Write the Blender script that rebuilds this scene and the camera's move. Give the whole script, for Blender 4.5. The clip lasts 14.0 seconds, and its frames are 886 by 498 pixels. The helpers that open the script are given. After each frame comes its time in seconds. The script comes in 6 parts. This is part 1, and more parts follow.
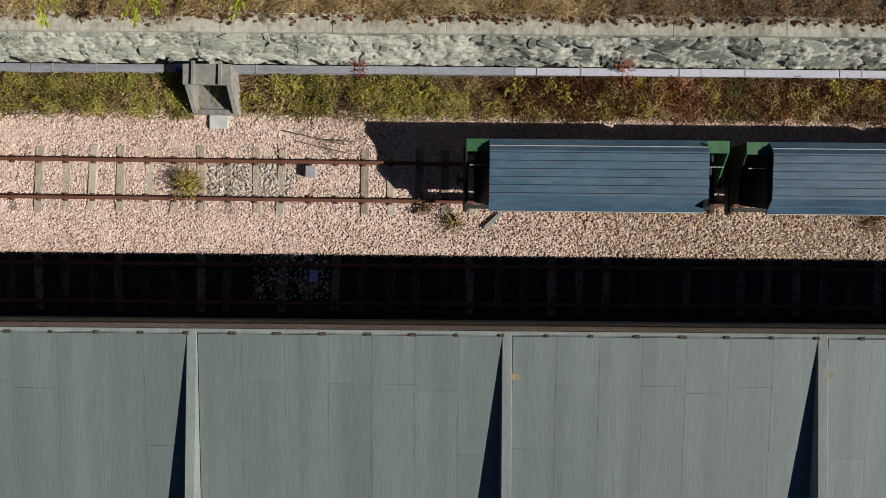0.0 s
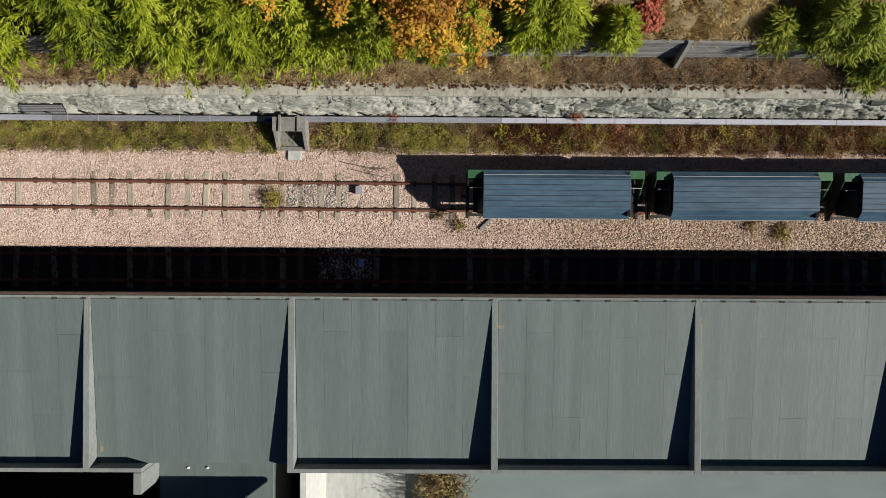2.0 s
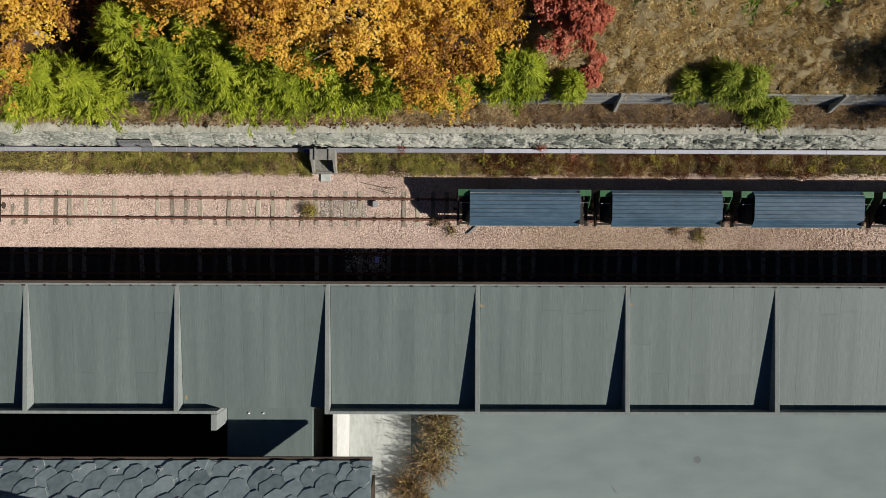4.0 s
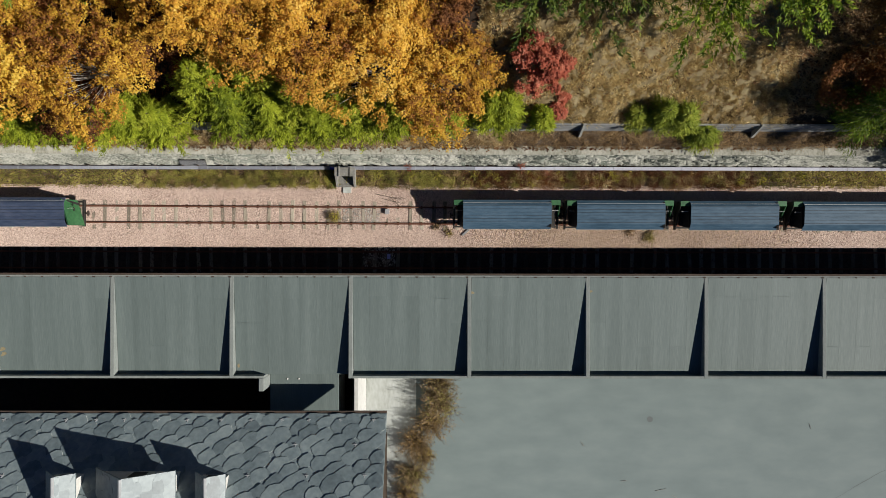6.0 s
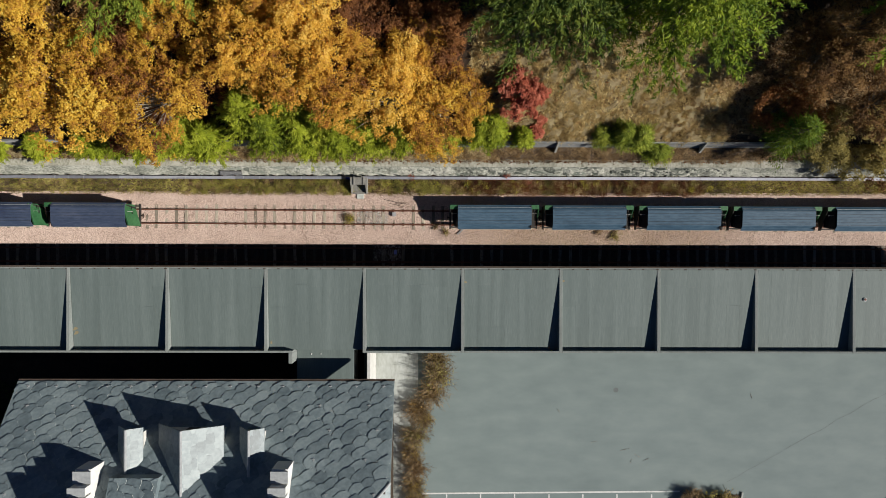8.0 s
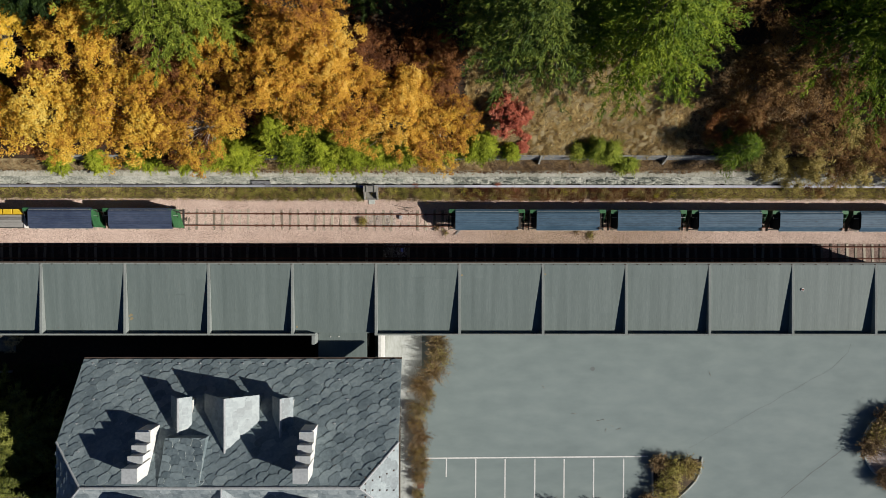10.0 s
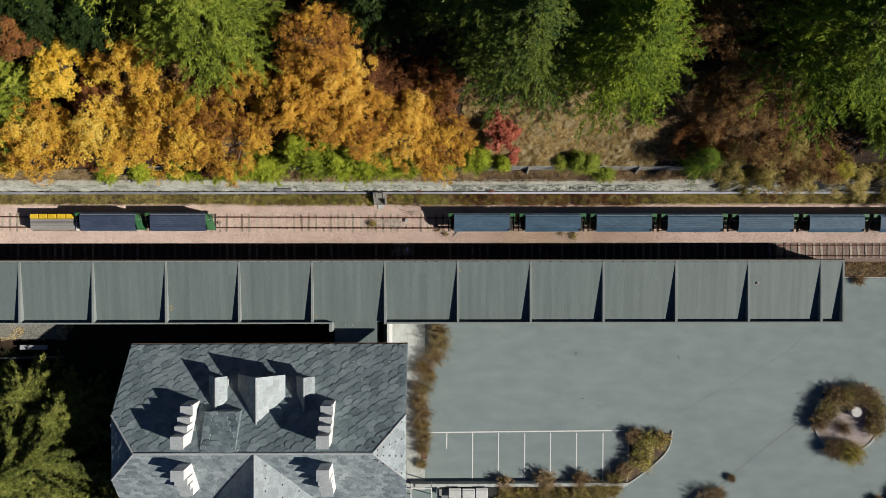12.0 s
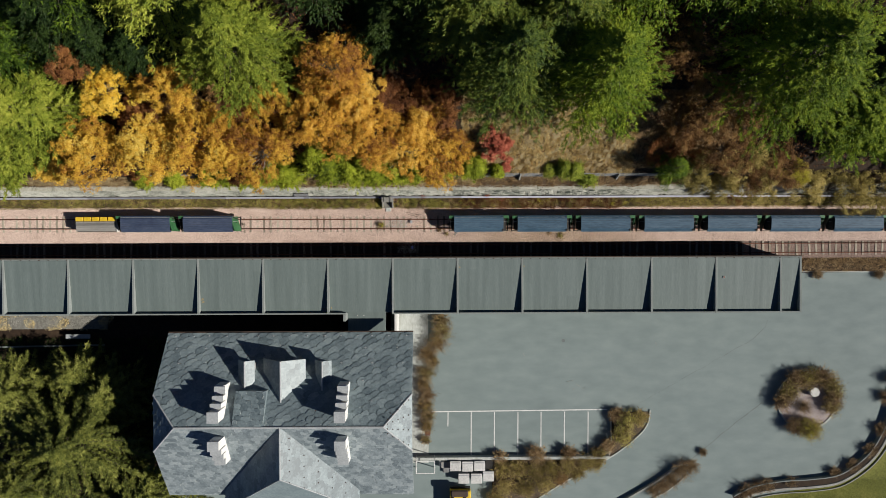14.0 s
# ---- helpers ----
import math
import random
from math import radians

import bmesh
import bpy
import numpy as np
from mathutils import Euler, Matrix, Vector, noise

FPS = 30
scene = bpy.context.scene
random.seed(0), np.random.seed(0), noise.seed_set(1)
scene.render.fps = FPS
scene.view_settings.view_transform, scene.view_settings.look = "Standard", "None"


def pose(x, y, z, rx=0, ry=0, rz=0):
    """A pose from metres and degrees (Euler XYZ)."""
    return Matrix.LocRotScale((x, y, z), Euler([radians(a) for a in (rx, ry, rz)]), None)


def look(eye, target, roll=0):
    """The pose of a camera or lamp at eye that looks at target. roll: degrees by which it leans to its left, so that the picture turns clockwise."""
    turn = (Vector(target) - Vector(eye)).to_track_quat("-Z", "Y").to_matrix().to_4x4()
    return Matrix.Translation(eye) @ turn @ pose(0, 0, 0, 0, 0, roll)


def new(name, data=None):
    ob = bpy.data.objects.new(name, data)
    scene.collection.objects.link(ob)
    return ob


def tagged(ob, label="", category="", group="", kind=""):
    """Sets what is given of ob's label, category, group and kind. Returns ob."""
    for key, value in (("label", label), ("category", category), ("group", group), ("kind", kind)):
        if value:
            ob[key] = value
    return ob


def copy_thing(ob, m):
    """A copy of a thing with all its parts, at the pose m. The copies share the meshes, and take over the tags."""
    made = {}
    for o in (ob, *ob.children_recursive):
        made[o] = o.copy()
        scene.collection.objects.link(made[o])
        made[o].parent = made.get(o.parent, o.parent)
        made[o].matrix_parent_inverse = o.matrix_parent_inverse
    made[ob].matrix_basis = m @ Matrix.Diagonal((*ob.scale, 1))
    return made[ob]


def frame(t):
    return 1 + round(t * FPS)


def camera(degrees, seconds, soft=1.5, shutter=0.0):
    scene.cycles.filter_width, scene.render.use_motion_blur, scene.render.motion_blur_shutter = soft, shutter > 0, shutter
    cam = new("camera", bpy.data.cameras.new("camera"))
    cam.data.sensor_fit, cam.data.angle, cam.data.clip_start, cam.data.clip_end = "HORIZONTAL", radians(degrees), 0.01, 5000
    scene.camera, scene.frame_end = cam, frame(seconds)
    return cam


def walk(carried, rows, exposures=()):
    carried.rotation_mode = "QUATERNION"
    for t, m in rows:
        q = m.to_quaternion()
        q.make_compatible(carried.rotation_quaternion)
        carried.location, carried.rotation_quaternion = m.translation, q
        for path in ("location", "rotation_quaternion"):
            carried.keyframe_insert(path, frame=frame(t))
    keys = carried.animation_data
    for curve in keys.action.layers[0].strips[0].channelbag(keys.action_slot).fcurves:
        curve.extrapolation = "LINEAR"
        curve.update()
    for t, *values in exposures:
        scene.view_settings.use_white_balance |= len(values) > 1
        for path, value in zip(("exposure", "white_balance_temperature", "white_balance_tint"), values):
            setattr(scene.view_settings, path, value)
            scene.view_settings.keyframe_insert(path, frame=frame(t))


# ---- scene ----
cam = camera(62.0, 14.0, soft=0.4)
# seconds, eye in metres, small turns in degrees from looking straight down
PATH = [
    (0, -0.018, -0.288, 20.66, 0.75, 0.02, 0.509),
    (0.5, -0.236, -0.338, 22.863, 0.553, -0.083, 0.486),
    (1, -0.407, -0.345, 25.089, 0.343, -0.178, 0.446),
    (1.5, -0.498, -0.286, 27.349, 0.13, -0.26, 0.382),
    (2, -0.531, -0.233, 29.621, 0.005, -0.325, 0.33),
    (2.5, -0.537, -0.254, 31.879, 0.046, -0.368, 0.317),
    (3, -0.521, -0.326, 34.128, 0.181, -0.387, 0.314),
    (4, -0.427, -0.47, 38.641, 0.37, -0.356, 0.211),
    (5.5, -0.358, -0.53, 45.468, 0.311, -0.312, 0.068),
    (6, -0.403, -0.502, 47.752, 0.234, -0.342, 0.105),
    (6.5, -0.454, -0.477, 50.027, 0.153, -0.386, 0.154),
    (7, -0.479, -0.478, 52.281, 0.087, -0.428, 0.18),
    (7.5, -0.465, -0.512, 54.52, 0.043, -0.458, 0.17),
    (8, -0.422, -0.563, 56.768, 0.016, -0.461, 0.141),
    (9, -0.3, -0.649, 61.374, -0.014, -0.365, 0.088),
    (10.5, -0.212, -0.59, 68.335, -0.129, -0.206, 0.026),
    (11, -0.244, -0.496, 70.595, -0.213, -0.215, -0.002),
    (11.5, -0.294, -0.38, 72.827, -0.314, -0.242, -0.035),
    (12, -0.346, -0.257, 75.043, -0.419, -0.267, -0.071),
    (12.5, -0.387, -0.138, 77.251, -0.521, -0.276, -0.109),
    (13, -0.417, -0.026, 79.455, -0.618, -0.268, -0.149),
    (13.5, -0.441, 0.082, 81.655, -0.713, -0.25, -0.191),
    (14, -0.461, 0.188, 83.854, -0.806, -0.227, -0.233),
]
walk(cam, [(t, pose(x, y, z, rx, ry, rz)) for t, x, y, z, rx, ry, rz in PATH])

# ---- world and light ----
SUN = Vector((5.38, -1.59, 4.29)).normalized()
world = bpy.data.worlds.new("world")
scene.world = world
world.use_nodes = True
sky = world.node_tree.nodes.new("ShaderNodeTexSky")
sky.sky_type, sky.sun_disc = "NISHITA", False
sky.sun_elevation, sky.sun_rotation = math.asin(SUN.z), math.atan2(SUN.x, SUN.y)
sky.altitude, sky.ozone_density, sky.dust_density = 2500, 10.0, 0.0
world.node_tree.links.new(sky.outputs[0], world.node_tree.nodes["Background"].inputs[0])
world.node_tree.nodes["Background"].inputs[1].default_value = 0.034
sun = new("sun", bpy.data.lights.new("sun", "SUN"))
sun.data.energy, sun.data.angle, sun.data.color = 5.0, radians(0.53), (1.0, 0.945, 0.86)
sun.matrix_world = look(SUN * 100, (0, 0, 0))
scene.view_settings.exposure = 0.09


# ---- materials ----
def surface(name, tones, fine=8.0, broad=0.6, rough=0.85, bump=0.3, grain=40.0, stretch=(1, 1, 1), island=0.0, each=0.0, metal=0.0, spec=0.3, cells=0.0, thin=0.0, contrast=1.0):
    """A node material: tones blended by broad and fine noise in world metres, with fine relief.
    island / each: how much single pieces differ; cells: size of stones drawn as cells; thin: light let through, for leaves."""
    m = bpy.data.materials.new(name)
    m.use_nodes = True
    t = m.node_tree
    b = t.nodes["Principled BSDF"]
    b.inputs["Roughness"].default_value, b.inputs["Metallic"].default_value = rough, metal
    b.inputs["Specular IOR Level"].default_value = spec
    b.inputs["Diffuse Roughness"].default_value = 0.4 if rough > 0.6 else 0.1
    node, link = t.nodes.new, t.links.new
    geo = node("ShaderNodeNewGeometry")
    mapping = node("ShaderNodeMapping")
    mapping.inputs["Scale"].default_value = stretch
    link(geo.outputs["Position"], mapping.inputs["Vector"])

    def noisy(scale, detail):
        n = node("ShaderNodeTexNoise")
        n.inputs["Scale"].default_value, n.inputs["Detail"].default_value = scale, detail
        link(mapping.outputs[0], n.inputs["Vector"])
        return n.outputs["Fac"]

    def sums(op, a, c):
        n = node("ShaderNodeMath")
        n.operation = op
        for k, v in enumerate((a, c)):
            if isinstance(v, (int, float)):
                n.inputs[k].default_value = v
            else:
                link(v, n.inputs[k])
        return n.outputs[0]

    value = sums("ADD", sums("MULTIPLY", noisy(fine, 6), 0.55), sums("MULTIPLY", noisy(broad, 3), 0.45))
    value = sums("ADD", sums("MULTIPLY", sums("SUBTRACT", value, 0.5), 1.9 * contrast), 0.5)
    if island:
        value = sums("ADD", value, sums("MULTIPLY", sums("SUBTRACT", geo.outputs["Random Per Island"], 0.5), island))
    if each:
        info = node("ShaderNodeObjectInfo")
        value = sums("ADD", value, sums("MULTIPLY", sums("SUBTRACT", info.outputs["Random"], 0.5), each))
    height = noisy(grain, 5)
    if cells:
        v = node("ShaderNodeTexVoronoi")
        v.inputs["Scale"].default_value = 1 / cells
        link(mapping.outputs[0], v.inputs["Vector"])
        sep = node("ShaderNodeSeparateColor")
        link(v.outputs["Color"], sep.inputs[0])
        value = sums("ADD", sums("MULTIPLY", value, 0.5), sums("MULTIPLY", sep.outputs[0], 0.5))
        height = sums("SUBTRACT", sums("MULTIPLY", height, 0.3), v.outputs["Distance"])
    ramp = node("ShaderNodeValToRGB")
    e = ramp.color_ramp.elements
    while len(e) < len(tones):
        e.new(0.5)
    for k, c in enumerate(tones):
        e[k].position = 0.08 + 0.84 * k / max(1, len(tones) - 1)
        e[k].color = (*c, 1)
    link(value, ramp.inputs["Fac"])
    link(ramp.outputs["Color"], b.inputs["Base Color"])
    if bump:
        bn = node("ShaderNodeBump")
        bn.inputs["Strength"].default_value = bump
        bn.inputs["Distance"].default_value = cells * 0.6 if cells else 0.02
        link(height, bn.inputs["Height"])
        link(bn.outputs[0], b.inputs["Normal"])
    if thin:
        tr = node("ShaderNodeBsdfTranslucent")
        link(ramp.outputs["Color"], tr.inputs["Color"])
        mix = node("ShaderNodeMixShader")
        mix.inputs[0].default_value = thin
        link(b.outputs[0], mix.inputs[1])
        link(tr.outputs[0], mix.inputs[2])
        link(mix.outputs[0], t.nodes["Material Output"].inputs["Surface"])
    return m


M = {
    "ballast": surface("pink_ballast", [(0.222, 0.156, 0.127), (0.512, 0.384, 0.322), (0.690, 0.544, 0.467), (0.822, 0.700, 0.622)], fine=12, broad=0.5, cells=0.06, bump=0.8),
    "stone": surface("ballast_stone", [(0.343, 0.246, 0.200), (0.572, 0.424, 0.349), (0.710, 0.555, 0.470), (0.847, 0.710, 0.618)], fine=9, broad=0.4, island=0.9, bump=0.3),
    "palestone": surface("pale_ballast_stone", [(0.25, 0.23, 0.2), (0.5, 0.48, 0.44), (0.7, 0.68, 0.64)], fine=9, broad=0.4, island=0.9, bump=0.3),
    # darkened ballast copy: the covered way's cast shadow is put into the colour
    "shaded_ballast": surface("shaded_brown_ballast", [(0.022, 0.015, 0.013), (0.056, 0.039, 0.032), (0.093, 0.067, 0.054)], cells=0.07, bump=1.0),
    # its lit copy, for the stretch past that shadow
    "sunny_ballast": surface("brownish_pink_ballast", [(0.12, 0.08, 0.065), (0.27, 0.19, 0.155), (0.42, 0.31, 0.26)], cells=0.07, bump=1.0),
    "rust": surface("rusty_rail_steel", [(0.09, 0.035, 0.022), (0.17, 0.075, 0.05), (0.24, 0.12, 0.08)], fine=25, broad=1.5, rough=0.75, metal=0.3),
    "sleeper": surface("weathered_oak_sleeper", [(0.183, 0.154, 0.120), (0.379, 0.335, 0.265), (0.534, 0.482, 0.391)], fine=10, broad=2, stretch=(5, 0.8, 2), each=0.7, bump=0.5),
    # darker sleeper copy, with the roof's shadow in its colour
    "shaded_sleeper": surface("shaded_dark_sleeper", [(0.053, 0.044, 0.036), (0.126, 0.11, 0.092), (0.22, 0.2, 0.168)], fine=10, broad=2, stretch=(5, 0.8, 2), each=0.9, bump=0.5),
    "roofing": surface("grey_green_roofing_sheet", [(0.103, 0.131, 0.126), (0.136, 0.17, 0.164), (0.182, 0.221, 0.213)], fine=6, broad=0.3, stretch=(7, 0.3, 1), each=0.12, bump=0.2, rough=0.58, spec=0.3, contrast=0.95),
    "concrete": surface("weathered_concrete", [(0.22, 0.22, 0.20), (0.35, 0.35, 0.32), (0.47, 0.47, 0.44)], fine=6, broad=0.7, bump=0.3),
    "rib": surface("grey_rib_concrete", [(0.17, 0.19, 0.18), (0.23, 0.255, 0.245), (0.30, 0.325, 0.31)], fine=9, broad=0.8, stretch=(4, 0.7, 1), bump=0.2),
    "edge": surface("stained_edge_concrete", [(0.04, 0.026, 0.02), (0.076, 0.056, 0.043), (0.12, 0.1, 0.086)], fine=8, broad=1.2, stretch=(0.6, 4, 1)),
    "iron": surface("dark_rusty_iron", [(0.03, 0.025, 0.02), (0.07, 0.05, 0.04), (0.12, 0.08, 0.06)], fine=20),
    "mortar": surface("pale_wall_mortar", [(0.17, 0.18, 0.15), (0.30, 0.31, 0.265), (0.42, 0.425, 0.37), (0.52, 0.515, 0.46)], fine=9, broad=0.8, stretch=(0.7, 1.5, 1.3), bump=1.0, grain=26, contrast=2.3),
    "coping": surface("lichened_coping_concrete", [(0.19, 0.19, 0.15), (0.34, 0.335, 0.275), (0.45, 0.44, 0.375), (0.53, 0.52, 0.46)], fine=9, broad=1.3, stretch=(1, 0.6, 1), bump=0.5, grain=20, contrast=1.3),
    "pitstone": surface("dark_pit_concrete", [(0.13, 0.125, 0.11), (0.23, 0.225, 0.205), (0.32, 0.315, 0.29)], fine=7, broad=1.5, bump=0.4),
    "palelid": surface("pale_lavender_steel_lid", [(0.34, 0.345, 0.41), (0.48, 0.485, 0.56), (0.58, 0.585, 0.65)], fine=8, broad=0.7, stretch=(0.6, 6, 1), each=0.4, rough=0.6),
    "rubble": surface("green_grey_schist", [(0.163, 0.188, 0.156), (0.250, 0.275, 0.237), (0.350, 0.369, 0.319), (0.463, 0.469, 0.413)], fine=6, broad=1.2, stretch=(1, 3, 1), each=0.6, bump=1.0, grain=9, contrast=1.2),
    "dark_rubble": surface("dark_schist", [(0.05, 0.06, 0.05), (0.11, 0.125, 0.105), (0.19, 0.205, 0.175), (0.30, 0.31, 0.27)], fine=6, broad=1.2, stretch=(1, 3, 1), each=0.7, bump=1.0, grain=9, contrast=1.3),
    "tanstone": surface("tan_ballast_stone", [(0.260, 0.182, 0.124), (0.494, 0.364, 0.254), (0.650, 0.501, 0.364), (0.806, 0.650, 0.507)], fine=9, broad=0.4, island=0.9, bump=0.3),
    "meadow": surface("straw_meadow", [(0.12, 0.085, 0.045), (0.27, 0.21, 0.11), (0.44, 0.37, 0.21)], fine=3, broad=0.4, bump=0.8),
    "gravel": surface("grey_gravel", [(0.10, 0.10, 0.085), (0.21, 0.205, 0.18), (0.33, 0.325, 0.29)], fine=4, cells=0.12, bump=0.8),
    "trough": surface("grey_blue_timber_plank", [(0.16, 0.165, 0.19), (0.27, 0.28, 0.32), (0.40, 0.41, 0.45)], fine=8, broad=0.7, stretch=(0.6, 6, 1), each=0.6),
    "asphalt": surface("worn_grey_asphalt", [(0.177, 0.222, 0.221), (0.233, 0.285, 0.281), (0.292, 0.345, 0.336)], fine=0.9, broad=0.14, stretch=(0.5, 1.1, 1), bump=0.3, grain=60, contrast=0.78, rough=0.7, spec=0.2),
    "pad": surface("pale_concrete_paving", [(0.338, 0.355, 0.319), (0.489, 0.513, 0.484), (0.584, 0.612, 0.598)], fine=3, broad=0.5, stretch=(2, 0.8, 1)),
    "white": surface("white_paint", [(0.55, 0.55, 0.53), (0.74, 0.74, 0.72), (0.82, 0.82, 0.8)], fine=6, broad=1),
    "crack": surface("tar_crack", [(0.15, 0.17, 0.17), (0.19, 0.21, 0.21)], fine=6),
    "soil": surface("brown_soil", [(0.05, 0.035, 0.025), (0.11, 0.08, 0.055), (0.19, 0.145, 0.10)], fine=4, broad=0.5, bump=0.8),
    # brown floor with the shade under trees and beside the house in its tones
    "hill": surface("shaded_forest_floor", [(0.016, 0.010, 0.007), (0.036, 0.022, 0.013), (0.061, 0.040, 0.023)], fine=2.5, broad=0.3, bump=0.8),
    "lawn": surface("lawn", [(0.08, 0.09, 0.016), (0.18, 0.19, 0.035), (0.31, 0.30, 0.08)], fine=5, broad=0.4, bump=0.6),
    "roofblue": surface("blue_grey_painted_sheet", [(0.031, 0.065, 0.103), (0.050, 0.099, 0.151), (0.078, 0.134, 0.193)], fine=4, broad=0.9, stretch=(0.5, 2, 1), rough=0.55, spec=0.3, each=0.25, bump=0.5, grain=2.2, contrast=1.2),
    "navy": surface("navy_painted_sheet", [(0.03, 0.042, 0.085), (0.05, 0.07, 0.12), (0.075, 0.095, 0.15)], fine=4, broad=0.9, stretch=(0.5, 2, 1), rough=0.55, spec=0.3, each=0.25, bump=0.5, grain=2.2, contrast=1.2),
    "green": surface("green_painted_steel", [(0.02, 0.075, 0.03), (0.035, 0.13, 0.05), (0.06, 0.18, 0.075)], fine=6, broad=1.2, rough=0.5, spec=0.5, bump=0.1),
    "black": surface("black_steel", [(0.012, 0.012, 0.012), (0.03, 0.028, 0.026), (0.05, 0.045, 0.04)], fine=9, rough=0.6),
    "steel": surface("grey_galvanised_steel", [(0.3, 0.31, 0.33), (0.42, 0.43, 0.45), (0.52, 0.53, 0.55)], fine=9, rough=0.5, metal=0.4),
    "blue": surface("blue_plastic", [(0.192, 0.256, 0.672), (0.320, 0.400, 0.880), (0.448, 0.528, 0.920)], fine=9, rough=0.5),
    "bluemetal": surface("deep_blue_painted_metal", [(0.01, 0.02, 0.2), (0.02, 0.04, 0.3)], fine=9, rough=0.5),
    "yellow": surface("yellow_paint", [(0.5, 0.32, 0.02), (0.68, 0.46, 0.03), (0.75, 0.55, 0.08)], fine=5, rough=0.5),
    "plank": surface("grey_wagon_planks", [(0.16, 0.155, 0.145), (0.27, 0.265, 0.25), (0.36, 0.35, 0.33)], fine=6, stretch=(0.5, 4, 2), each=0.6),
    "slate": surface("grey_slate", [(0.092, 0.125, 0.141), (0.146, 0.19, 0.208), (0.204, 0.258, 0.276), (0.274, 0.334, 0.347)], fine=4, broad=0.6, rough=0.5, spec=0.62, each=0.5, island=0.5, bump=0.08, grain=10, contrast=0.8),
    "smallslate": surface("pale_grey_slate", [(0.121, 0.15, 0.164), (0.193, 0.23, 0.244), (0.272, 0.312, 0.324), (0.364, 0.4, 0.406)], fine=4, broad=0.6, rough=0.5, spec=0.62, each=0.5, island=0.5, bump=0.08, grain=10, contrast=0.8),
    # slate edges coloured pale for the sun's highlight along them
    "slate_edge": surface("pale_highlit_slate_edge", [(0.30, 0.33, 0.32), (0.42, 0.45, 0.43), (0.55, 0.57, 0.55)], fine=5, broad=1.2, bump=0.1),
    "palewall": surface("pale_render", [(0.5, 0.5, 0.47), (0.62, 0.62, 0.59), (0.7, 0.7, 0.67)], fine=3, broad=0.5),
    # house walls, coloured near black for the shade below the eaves
    "shaded_wall": surface("shaded_house_wall", [(0.025, 0.018, 0.012), (0.055, 0.04, 0.028), (0.09, 0.066, 0.045)], fine=8, stretch=(4, 4, 0.5)),
    "chimney": surface("white_chimney_render", [(0.6, 0.6, 0.57), (0.74, 0.74, 0.71), (0.8, 0.8, 0.78)], fine=4, broad=0.8),
    "lead": surface("pale_lead_flashing", [(0.25, 0.27, 0.28), (0.36, 0.38, 0.39), (0.45, 0.47, 0.48)], fine=5, rough=0.5),
    "bark": surface("bark", [(0.05, 0.04, 0.03), (0.11, 0.09, 0.07), (0.19, 0.165, 0.14)], fine=14, stretch=(1, 1, 0.3), bump=0.8),
    "palebark": surface("pale_bark", [(0.2, 0.17, 0.14), (0.36, 0.32, 0.27), (0.5, 0.46, 0.4)], fine=9, bump=0.5),
    "twig": surface("brown_twigs", [(0.11, 0.075, 0.045), (0.24, 0.165, 0.09), (0.40, 0.29, 0.16)], island=1.0, fine=3),
    "lichen": surface("ochre_lichen", [(0.16, 0.13, 0.08), (0.27, 0.23, 0.14), (0.36, 0.31, 0.2)], fine=20),
    "lattice": surface("grey_timber_slats", [(0.13, 0.135, 0.135), (0.23, 0.235, 0.235), (0.33, 0.335, 0.33)], fine=7, stretch=(0.5, 3, 3), each=0.6),
    "bin": surface("white_plastic_lid", [(0.45, 0.45, 0.44), (0.62, 0.62, 0.6), (0.72, 0.72, 0.7)], fine=6),
    "pink": surface("pink_grey_gravel", [(0.25, 0.2, 0.19), (0.4, 0.34, 0.33), (0.52, 0.47, 0.46)], fine=6, cells=0.08),
}


def leafy(name, tones, fine=2.0, broad=0.35, thin=0.3):
    return surface(name, tones, fine=fine, broad=broad, rough=0.6, bump=0.0, island=0.3, each=0.4, thin=thin, spec=0.2, contrast=1.3)


